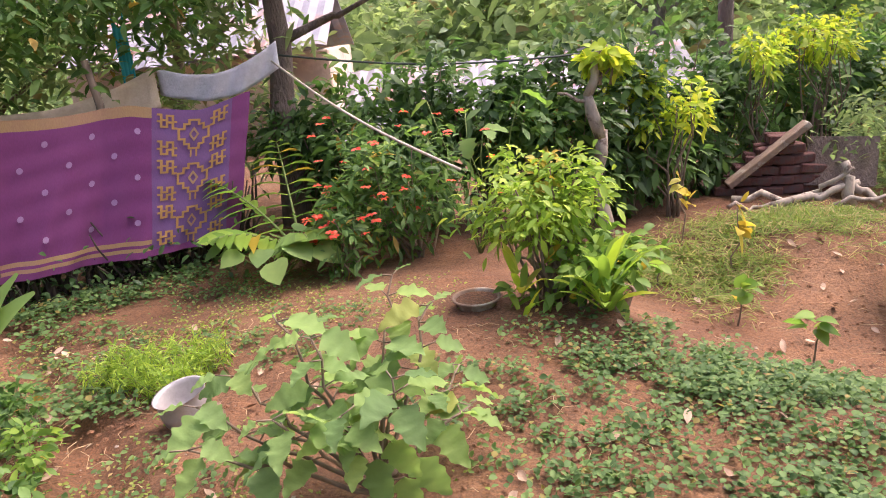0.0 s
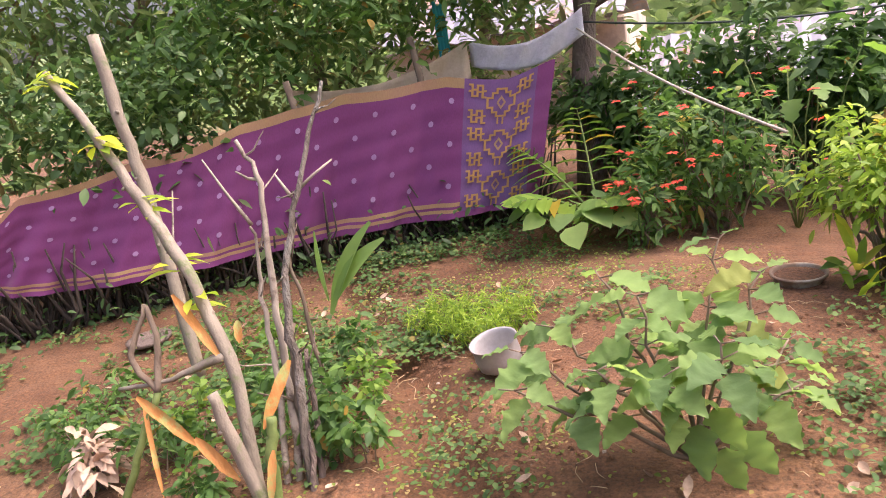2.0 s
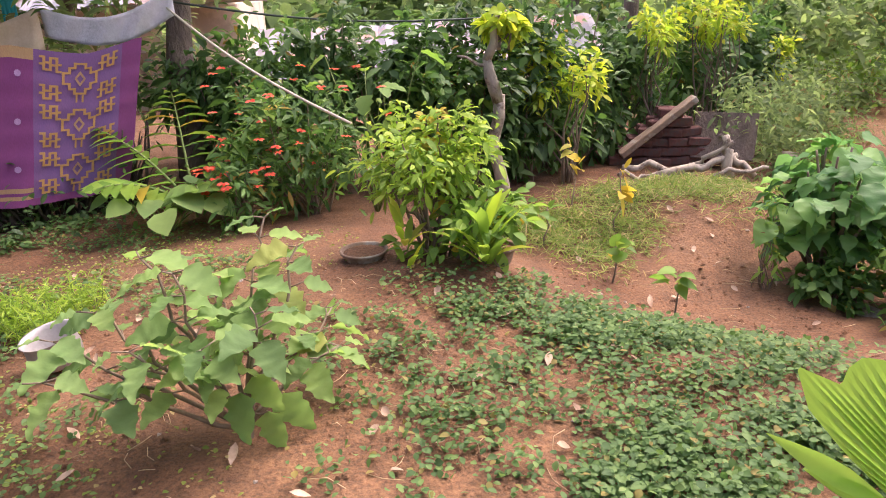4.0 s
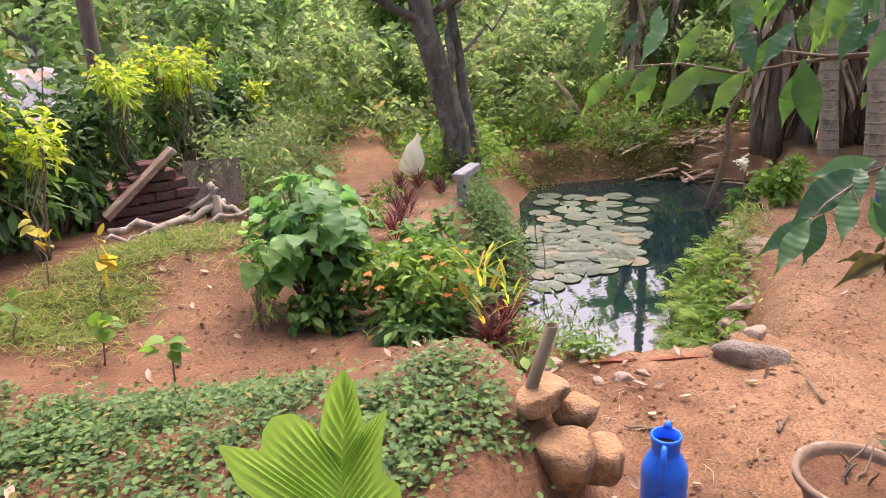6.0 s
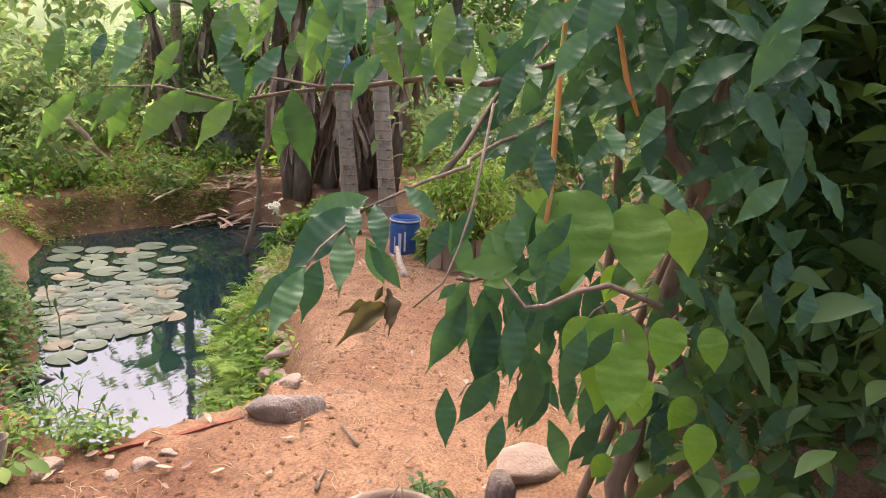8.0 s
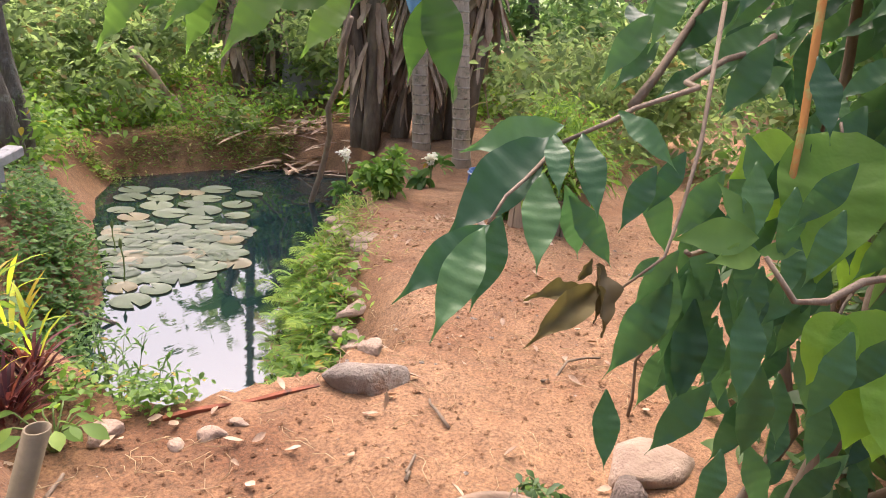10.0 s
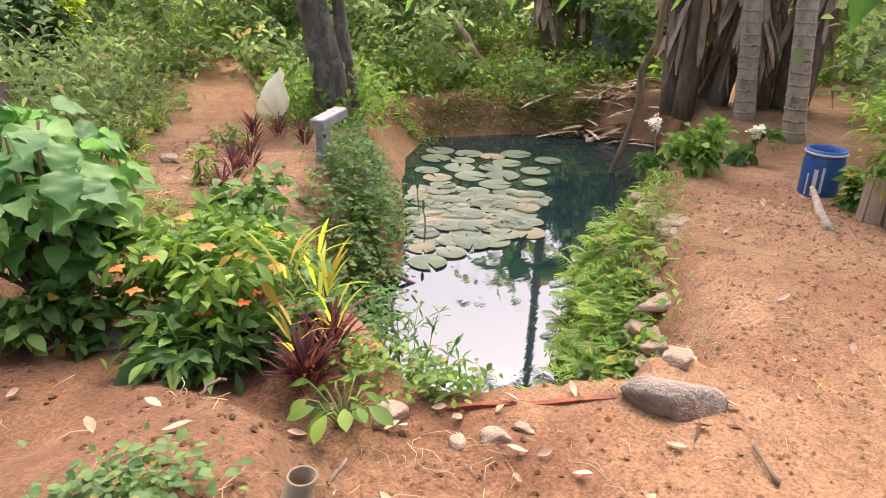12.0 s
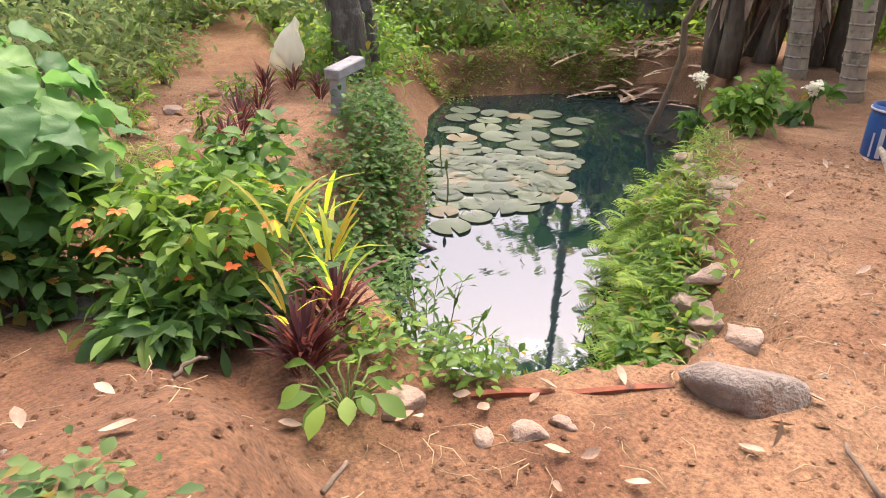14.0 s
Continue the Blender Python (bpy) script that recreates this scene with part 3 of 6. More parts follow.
for x, y, h in ((0.45, 5.0, 1.0), (0.75, 4.95, .75), (1.55, 6.1, 1.15), (2.15, 6.6, 1.2), (2.4, 7.0, 1.25), (3.2, 8.1, .9)):
    shrub("golden_shrub", "hedge shrub with golden-yellow young leaf tips", "shrub", on(x, y), (.3, .28, .28), 330, .09, L_LIME, .4, LANCE, rise=h, lumps=9, group="golden shrubs in the hedge")


def roof_house(at, size, turn, tall, label, wall=PLASTER):
    """A low house: walls with a door and a window, and a roof of ribbed sheets."""
    root = thing("house", at, label, "house")
    root.rotation_euler.z = radians(turn)
    w, d = size
    g = Geo()
    g.box((w, .15, tall), pose(0, -d / 2, tall / 2)), g.box((w, .15, tall), pose(0, d / 2, tall / 2))
    g.box((.15, d - .16, tall), pose(-w / 2 + .08, 0, tall / 2)), g.box((.15, d - .16, tall), pose(w / 2 - .08, 0, tall / 2))
    g.part("wall", wall, root, smooth=False)
    for k, x in enumerate((-.28, .2)):
        q = Geo()
        q.box((.8, .06, .8 if k else 1.7), pose(x * w, -d / 2 - .09, tall * .55 if k else .86))
        q.part("window" if k else "door", WOOD, root, smooth=False)
    count = max(4, int(w / .8))
    for i in range(count):
        for s in (-1, 1):
            g = Geo()
            n = 9
            sx = np.linspace(0, w / count * 1.04, n)
            rows = []
            for v in (0, 1):
                yy, zz = s * (v * (d / 2 + .5)), tall + .75 * (1 - v) + RNG.normal() * .02
                rows += [(-w / 2 + i * w / count + a, yy, zz + .03 * math.sin(k * math.pi) + .025 * (k % 2)) for k, a in enumerate(sx)]
            g.add(rows, [[k, k + 1, n + k + 1, n + k] for k in range(n - 1)])
            sh = g.part("roof_sheet", TIN, root, smooth=False)
            md = sh.modifiers.new("thick", "SOLIDIFY")
            md.thickness = .02
    return root


roof_house((-1.2, 10.8, -1.2), (5.2, 3.2), 8, 1.7, "low house with pale rusty ribbed tin roof behind the hedge", CEMENT)
roof_house((2.2, 12.4, -1.75), (3.6, 2.6), -6, 1.75, "small outhouse with a pale tin roof behind the hedge")
roof_house((-5.2, 9.6, -.4), (3.4, 3.0), 14, 2.1, "cream plastered house under a tin roof behind trees")

# far posts and walls
pole = thing("utility_pole", on(1.75, 9.2), "dark wooden pole standing behind the hedge", "pole")
g = Geo()
g.tube(bent((0, 0, -.3), (.02, 0, 5.5), 6, wild=.003), (.1, .075), 10, .03)
g.part("post", BARK_DARK, pole)
wall = thing("garden_wall", on(11.9, 8.4), "weathered cement block wall among scrub", "wall")
g = Geo()
g.box((1.0, .18, .8), pose(0, 0, .4, 0, 0, -40))
g.part("wall", CEMENT, wall, smooth=False)

# trees
tree("tree", "leaning mottled tree beside the pond with small leaves", on(5.45, 6.9), 5.6, 1.5, 4200, .11, L_MID, BARK, .16, (-.7, .5), .42, low=.42, lumps=26, limbs=8)
limb = tree("tree", "slim second stem leaning beside the mottled tree", on(5.72, 7.0), 4.6, 1.2, 1600, .11, L_MID, BARK, .075, (.05, .6), .5, low=.45, lumps=14, limbs=5)
tree("tree", "dark trunked tree at the end of the saree fence", on(-2.15, 4.6), 4.4, 1.2, 3000, .13, L_MID, BARK_DARK, .1, (.1, .2), .5, low=.45, lumps=20)
for x, y, top, sp, m in ((-3.4, 5.2, 4.4, 1.3, L_FAR_DARK), (-4.6, 4.3, 4.6, 1.4, L_FAR), (-5.6, 3.2, 4.2, 1.3, L_FAR_DARK), (-6.2, 1.6, 4.5, 1.4, L_FAR)):
    tree("tree", "slim fence tree with drooping narrow leaves behind the saree", on(x, y), top, sp, 2600, .16, m, TWIG, .06, (RNG.normal() * .2, RNG.normal() * .2), .3, LANCE, .3, 26, 8, "trees behind the saree", .28, .6)
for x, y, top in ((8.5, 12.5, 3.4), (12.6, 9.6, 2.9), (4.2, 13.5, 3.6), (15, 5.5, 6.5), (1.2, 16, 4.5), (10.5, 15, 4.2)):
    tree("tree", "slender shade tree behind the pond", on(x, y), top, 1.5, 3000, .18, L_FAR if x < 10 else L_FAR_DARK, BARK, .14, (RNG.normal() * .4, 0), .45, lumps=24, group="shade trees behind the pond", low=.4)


# ---- the saree fence ----
def saree():
    """A long saree hung on a line: field, gold borders, patterned end."""
    root = thing("saree", on(-3.3, 2.9, .4), "purple saree with gold borders hung along a fence", "saree")
    base = np.array(root.location)
    top = ((-4.95, .8, .86), (-4.79, 1.02, .98), (-4.56, 1.44, 1.29), (-4.35, 1.75, 1.33), (-3.9, 2.3, 1.41), (-3.45, 2.8, 1.54), (-2.8, 3.45, 1.56), (-2.28, 3.72, 1.49), (-2.02, 3.93, 1.54))
    foot = ((-4.98, .78, .8), (-4.84, .97, .75), (-4.63, 1.26, .68), (-4.42, 1.55, .63), (-3.98, 2.1, .6), (-3.55, 2.6, .58), (-2.95, 3.28, .575), (-2.42, 3.57, .575), (-2.2, 3.77, .6))
    top, foot = np.array(top), np.array(foot)
    n, rows = 200, 40
    knots = np.concatenate([[0], np.cumsum(np.linalg.norm(np.diff(top[:, :2], axis=0), axis=1))])
    knots /= knots[-1]
    side = unit(np.array([-(top[-1] - top[0])[1], (top[-1] - top[0])[0], 0]))

    def spot(a, b, lift=0.0):
        """A place on the hanging cloth: a along it, b down it."""
        p, q = [np.array([np.interp(a, knots, c[:, k]) for k in range(3)]) for c in (top, foot)]
        slack = 1 + 1.6 * max(0.0, .35 - a)
        wave = (.03 * math.sin(a * 48 + 2 * b) + .012 * math.sin(a * 130 + 9 * b)) * b * slack + .05 * math.sin(a * 13) * b
        wave += .0022 * math.sin(b * 38 + 3 * math.sin(a * 9)) * min(1, 6 * b) + .035 * max(0.0, .4 - a) * math.sin(b * 9 + a * 60)
        return p + (q - p) * b + side * (wave - lift) - np.array([0, 0, .03 * abs(math.sin(a * 19)) * (1 - b)]) - base

    def sheet(name, material, u0, u1, v0, v1, label=""):
        iu, iv = np.linspace(u0, u1, max(2, int((u1 - u0) * n))), np.linspace(v0, v1, max(2, int((v1 - v0) * rows)))
        g, m = Geo(), len(iv)
        g.add([spot(a, b) for a in iu for b in iv], [[i * m + k, (i + 1) * m + k, (i + 1) * m + k + 1, i * m + k + 1] for i in range(len(iu) - 1) for k in range(m - 1)])
        return g.part(name, material, root, label)

    end = .855
    sheet("field", PURPLE, 0, end, .07, .88)
    sheet("top_border", GOLD, 0, end, 0, .07, "gold woven top border")
    sheet("bottom_border", GOLD, 0, end, .88, .91, "gold woven bottom border")
    sheet("border_line", PURPLE, 0, end, .91, .93)
    sheet("bottom_border", GOLD, 0, end, .93, .955, "gold woven bottom border")
    sheet("hem", PURPLE, 0, 1, .955, 1.0)
    sheet("patterned_end", INDIGO, end, .972, 0, .955, "blue and mustard patterned end piece")
    sheet("edge", PURPLE, .972, 1.0, 0, .955)

    def stroke(path, w):
        """A woven line on the cloth's face."""
        g, q = Geo(), np.array(path) * (4, 1)
        d = unit(np.diff(q, axis=0))
        side_of = np.stack([-d[:, 1], d[:, 0]], -1)
        turn = np.concatenate([side_of[:1], side_of[:-1] + side_of[1:], side_of[-1:]])
        turn[1:-1] /= np.maximum(np.sum(turn[1:-1] * side_of[1:], -1, keepdims=True), .4)
        g.add([spot((p[0] + k * w * t[0]) / 4, p[1] + k * w * t[1], .007) for p, t in zip(q, turn) for k in (-1, 1)], [[2 * i, 2 * i + 1, 2 * i + 3, 2 * i + 2] for i in range(len(q) - 1)])
        return g

    # stepped medallions joined by ladders, with stepped zigzags on either hand
    mid = (end + .972) / 2
    for b in (.17, .48, .79):
        steps = ((0, -.1), (.007, -.1), (.007, -.07), (.014, -.07), (.014, -.035), (.022, -.035), (.022, .035), (.014, .035), (.014, .07), (.007, .07), (.007, .1), (0, .1))
        ring = [(mid + x, b + y) for x, y in steps] + [(mid - x, b + y) for x, y in steps[-2:0:-1]] + [(mid, b - .1)]
        stroke(ring, .007).part("medallion", MUSTARD, root)
        stroke([(mid - .006, b), (mid, b - .04), (mid + .006, b), (mid, b + .04), (mid - .006, b)], .006).part("medallion_heart", GOLD, root)
        for q in (-1, 1):
            stroke([(mid + q * .004, b + .11), (mid + q * .004, b + .16)], .005).part("ladder", MUSTARD, root)
            for shift in (-.13, -.085, .05, .1):
                zig = [(.052, 0), (.046, 0), (.046, .035), (.038, .035), (.038, .005), (.03, .005), (.03, .045), (.024, .045)]
                stroke([(mid + q * x, b + shift + y) for x, y in zig], .007).part("zigzag", MUSTARD, root)
    for i in range(14):
        for k, b in enumerate((.16, .31, .46, .61, .76)):
            a = .03 + i * .062 + (.031 if k % 2 else 0)
            if a < end - .012:
                g = Geo()
                g.add([spot(a + .0042 * math.cos(t), b + .021 * math.sin(t), .007) for t in np.arange(9) * .698], [list(range(9))])
                g.part("motif", LILAC, root)
    return root


saree()


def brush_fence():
    """Brushwood packed behind the saree, its near-black brown painting the shade there."""
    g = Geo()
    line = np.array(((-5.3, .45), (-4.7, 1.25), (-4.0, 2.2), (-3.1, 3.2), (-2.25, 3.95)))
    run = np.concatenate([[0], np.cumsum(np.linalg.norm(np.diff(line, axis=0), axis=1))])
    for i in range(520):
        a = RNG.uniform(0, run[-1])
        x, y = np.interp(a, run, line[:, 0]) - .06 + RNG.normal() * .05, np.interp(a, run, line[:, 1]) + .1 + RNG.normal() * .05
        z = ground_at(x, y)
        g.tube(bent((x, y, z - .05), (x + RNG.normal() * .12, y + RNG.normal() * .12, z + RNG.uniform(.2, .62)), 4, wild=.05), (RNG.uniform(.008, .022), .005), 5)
    return tagged(g.part("brush_fence", SHADE_BRUSH), "brushwood packed along the foot of the fence, darkened for shade", "fence", kind="stuff")


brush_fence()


def fence_post(x, y, tall, lean, thick=.035, material=TWIG):
    p = thing("fence_post", on(x, y), "rough branch used as a fence post behind the saree", "post", "fence posts")
    g = Geo()
    g.tube(bent((0, 0, -.15), (lean[0], lean[1], tall), 6, wild=.02), (thick, thick * .7), 7, .05)
    g.part("post", material, p)


for x, y, tall in ((-2.9, 3.6, 1.45), (-3.5, 2.95, 1.3), (-4.45, 1.85, 1.2), (-5.0, 1.05, 1.1)):
    fence_post(x, y, tall, (RNG.normal() * .06, RNG.normal() * .06))


def hung_cloth(name, label, a, b, drop, material):
    """A loose cloth slung over the fence."""
    root = thing(name, a, label, "cloth")
    g = Geo()
    d = Vector(b) - Vector(a)
    n, m = 24, 8
    v = []
    for i in range(n):
        for k in range(m):
            s, r = i / (n - 1), k / (m - 1)
            z = -.12 * math.sin(math.pi * s) + drop * r * -1
            w = .03 * math.sin(s * 22 + r * 3)
            v.append((d.x * s - d.y * w, d.y * s + d.x * w, d.z * s + z))
    g.add(v, [[i * m + k, (i + 1) * m + k, (i + 1) * m + k + 1, i * m + k + 1] for i in range(n - 1) for k in range(m - 1)])
    ob = g.part("sheet", material, root)
    ob.modifiers.new("thick", "SOLIDIFY").thickness = .004


hung_cloth("beige_cloth", "faded beige sack cloth slung on the fence", (-3.75, 3.1, 1.62), (-2.72, 3.95, 1.74), .26, BEIGE)
hung_cloth("beige_cloth", "pale sheet on the fence beside the tree", (-2.72, 3.98, 1.74), (-1.95, 4.3, 1.84), .18, WHITE_BAG)
hung_cloth("teal_cloth", "narrow teal cloth hanging from the fence", (-3.0, 4.0, 2.15), (-2.93, 4.05, 2.15), .55, TEAL)

# clothes line and cable
def line_between(name, label, a, b, sag, r, material):
    root = thing(name, a, label, name.split("_")[-1])
    g = Geo()
    g.tube(bent((0, 0, 0), Vector(b) - Vector(a), 14, sag, 0), r, 5)
    g.part("strand", material, root)


line_between("clothes_rope", "pale braided rope tied from tree to potted bush", (-2.02, 4.3, 1.72), (-.42, 2.85, 1.14), .06, .008, ROPE)
line_between("power_cable", "thin dark cable strung above the hedge", (-2.1, 4.5, 1.75), (.35, 4.6, 1.55), .08, .008, CABLE)

# crooked dead post in the hedge
p = thing("dead_post", on(.27, 4.5), "crooked dead trunk standing before the hedge", "post")
g = Geo()
g.tube(bent((0, 0, -.1), (-.02, -.05, .75), 6, wild=.03), (.05, .042), 8, .08)
g.tube(bent((-.02, -.05, .7), (-.1, -.05, 1.0), 4, wild=.05), (.045, .05, .03), 8, .08)
g.tube(bent((-.1, -.05, .98), (.02, -.02, 1.32), 4, wild=.05), (.035, .03), 7, .08)
g.tube(bent((-.1, -.05, .95), (-.3, -.05, 1.02), 4, wild=.05), (.015, .008), 5)
g.part("trunk", PALE_TWIG, p)
shrub("vine", "leafy creeper sprouting on the dead post", "vine", on(.27, 4.5, 1.1), (.14, .12, .16), 160, .09, L_LIME, .6, HEART, lumps=6, rise=.16)


# ---- the raised bed ----
def leaf_to(root, me, base, tip, length, face=(-.7, -.45, .55), wide=1.0):
    """Sets a leaf that lies along x from its stalk's end to its tip, its upper side towards face."""
    a, b = Vector(base), Vector(tip)
    x = (b - a).normalized()
    y = Vector(face).cross(x).normalized()
    ob = new("leaf", me)
    ob.parent = root
    k = (b - a).length / length
    ob.matrix_basis = Matrix.Translation(a) @ Matrix((x, y, x.cross(y))).transposed().to_4x4() @ Matrix.Diagonal((k, k * wide, k, 1))


def aubergine():
    """A branching aubergine: woody stems, broad lobed leaves held flat at the tips, older ones hanging low."""
    root = thing("aubergine_plant", (-.41, 1.18, .44), "aubergine plant with broad lobed grey-green leaves", "plant")
    s = Geo()
    kinds = [blade(.15, .115, LOBES, .08 + .1 * k, .1, .003, 5, .006, 21).mesh("leaf", L_EGG) for k in range(3)]
    s.tube(bent((.01, 0, -.06), (0, 0, .12), 4, wild=.03), (.016, .012), 7, .06)
    ends = ((-.47, -.124, .44), (-.433, -.248, .378), (-.439, .034, .458), (-.259, .039, .643), (-.116, -.054, .633), (-.1, .2, .414), (.002, .364, .664), (.143, .25, .599),
            (.181, .424, .291), (.244, .254, .229), (-.181, -.225, .47), (-.031, -.132, .425), (.091, -.022, .486), (.011, .198, .542))
    for i, end in enumerate(ends):
        end = np.array(end) * (1, 1, .94)
        fork = end * (.45, .45, .3) + np.array([0, 0, .1])
        path = np.concatenate([bent((0, 0, .06), fork, 4, wild=.03), bent(fork, end, 6, wild=.05)[1:]])
        s.tube(path, (.009, .006, .003), 6, .05)
        a0 = math.atan2(end[1], end[0])
        for j in range(9):
            q = path[-1 - int(j * .55)]
            a = a0 + (j * 2.4 if j else 0) + RNG.normal() * .3
            stalk = q + np.array([math.cos(a), math.sin(a), .35]) * RNG.uniform(.025, .05)
            s.tube([q, stalk], .0025, 4)
            ln = RNG.uniform(.085, .145) * (.7 if j == 0 else 1)
            tip = stalk + np.array([math.cos(a), math.sin(a), RNG.uniform(-.55, .2)]) * ln
            leaf_to(root, kinds[(i + j) % 3], stalk, tip, .15, (RNG.normal() * .25 - .15, RNG.normal() * .25 - .15, 1), RNG.uniform(.85, 1.1))
    for base, tip in (((.071, -.048, .275), (.131, -.075, .188)), ((.04, -.084, .238), (.051, -.15, .14)), ((.125, .019, .175), (.192, -.006, .077)), ((.087, -.022, .137), (.122, -.068, .047)), ((-.004, -.14, .349), (-.012, -.201, .305))):
        s.tube(bent((.01, 0, .1), base, 4, wild=.04), (.005, .003), 5)
        leaf_to(root, kinds[2], base, tip, .12, (-.3, -.8, .6), 1.05)
    s.part("branching", TWIG, root)


aubergine()


def cooking_pot():
    root = thing("cooking_pot", on(-1.32, 1.62, .03), "dented old aluminium pot tipped on the soil", "pot")
    root.rotation_euler = (radians(9), radians(-7), 0)
    g = Geo()
    g.spin(((.001, 0), (.07, .003), (.092, .02), (.098, .06), (.094, .11), (.1, .125), (.104, .128), (.098, .124), (.09, .108), (.092, .05), (.06, .014), (.001, .012)), sides=28)
    g.part("body", ALUMINIUM, root)


cooking_pot()


def feather_herb(x, y, r, n):
    root = thing("feathery_herb", on(x, y), "soft feathery light green herb on the soil", "herb")
    s, g = Geo(), Geo()
    for i in range(n):
        a, d = RNG.uniform(0, 6.28), RNG.random() ** .5 * r
        p = np.array([math.cos(a) * d, math.sin(a) * d, ground_at(x + math.cos(a) * d, y + math.sin(a) * d) - root.location.z])
        q = p + np.array([RNG.normal() * .05, RNG.normal() * .05, RNG.uniform(.1, .2)])
        s.tube(bent(p, q, 4), (.003, .001), 4)
        at = p + (q - p) * RNG.uniform(.3, 1, (26, 1))
        along = unit(RNG.normal(size=(26, 3)) + (0, 0, .4))
        g.leaves(at, along, unit(RNG.normal(size=(26, 3)) + (0, 0, 1)), .055, .008, SMALL, .3)
    s.part("branching", GREEN_STEM, root)
    g.part("foliage", L_SPRING, root)


feather_herb(-1.55, 1.95, .2, 60)
feather_herb(-1.85, 1.95, .14, 30)


def stick(g, a, b, r0, r1, n=7, wild=.01):
    g.tube(bent(a, b, n, wild=wild), (r0, r1), 7, .05)


def stake_frame():
    """Bare cut stakes leaning together, with bent green stalks and torn orange leaf strips."""
    root = thing("stake_frame", (-1.72, .63, .42), "leaning bare stakes bound with dried orange leaf strips", "stakes")
    stakes = ((((.016, -.024, -.06), (-.09, .09, .434), (-.25, .125, .742), (-.438, .146, 1.001), (-.632, .16, 1.252), (-.84, .162, 1.495)), .023, .014, STALK),
              (((-1.15, .62, -.06), (-1.228, .665, .461), (-1.295, .704, .882), (-1.357, .716, 1.216), (-1.44, .751, 1.657)), .032, .03, STALK),
              (((.12, -.06, -.06), (.029, -.07, .249), (-.009, -.072, .427)), .025, .019, STALK),
              (((.123, -.05, -.06), (.113, -.001, .201), (.111, .032, .296)), .02, .017, GREEN_STEM),
              (((-.45, -.28, -.06), (-.381, -.166, .201), (-.334, -.069, .375)), .014, .012, GREEN_STEM),
              (((-.334, -.069, .375), (-.445, -.069, .491), (-.422, .032, .653)), .012, .009, TWIG),
              (((-.334, -.069, .375), (-.359, 0, .511), (-.422, .032, .653)), .012, .009, TWIG),
              (((-.489, -.113, .386), (-.306, -.038, .406), (-.114, .086, .471)), .008, .02, STALK))
    for points, r0, r1, material in stakes:
        points = np.array(points)
        u = np.linspace(0, 1, 4 * len(points))
        path = np.stack([np.interp(u, np.linspace(0, 1, len(points)), points[:, k]) for k in range(3)], -1) + RNG.normal(size=(len(u), 3)) * .003
        g = Geo()
        g.tube(path, (r0, r0 * .95, r1), 8, .05)
        for k in range(3, len(u) - 1, 4):
            d = unit(RNG.normal(size=3))
            g.tube([path[k], path[k] + d * r0 * 1.25], (r0 * .5, r0 * .25), 5)
        g.part("stake", material, root)
    for a, b, w in (((-.3, .069, .688), (-.119, .066, .496), .035), ((-.365, -.127, .384), (-.161, -.083, .239), .04), ((-.161, -.083, .239), (.023, -.086, .147), .042), ((.118, .156, .448), (.074, .028, .286), .04),
                    ((.135, -.008, .21), (.13, -.063, .066), .03), ((-.069, .134, .584), (-.063, .115, .52), .03), ((-.38, -.1, .36), (-.25, -.2, .1), .02)):
        g = Geo()
        d = np.array(b) - np.array(a)
        g.leaves([a], [d], [(.6, -.8, .3)], np.linalg.norm(d) * 1.05, w, (.3, .8, 1, .9, 1, .7, .15), .1, .5)
        g.part("strip", ORANGE_FIBRE, root, "dried orange leaf strip")
    for at in ((-.62, .15, 1.22), (-.84, .16, 1.5), (-.3, .12, .78), (-.25, .1, .64), (-.44, .14, .98), (-.9, .18, 1.45)):
        g = Geo()
        n = 7
        a = RNG.uniform(0, 6.28, n)
        g.leaves(np.repeat([at], n, 0) + RNG.normal(size=(n, 3)) * .015, np.stack([np.cos(a), np.sin(a), RNG.uniform(-.3, .4, n)], -1), np.repeat([(0, -.3, 1)], n, 0), RNG.uniform(.06, .14, n), .035, LANCE, .3)
        g.part("sprout", L_LIME, root, "bright young leaves sprouting from the stake")
    return root


stake_frame()


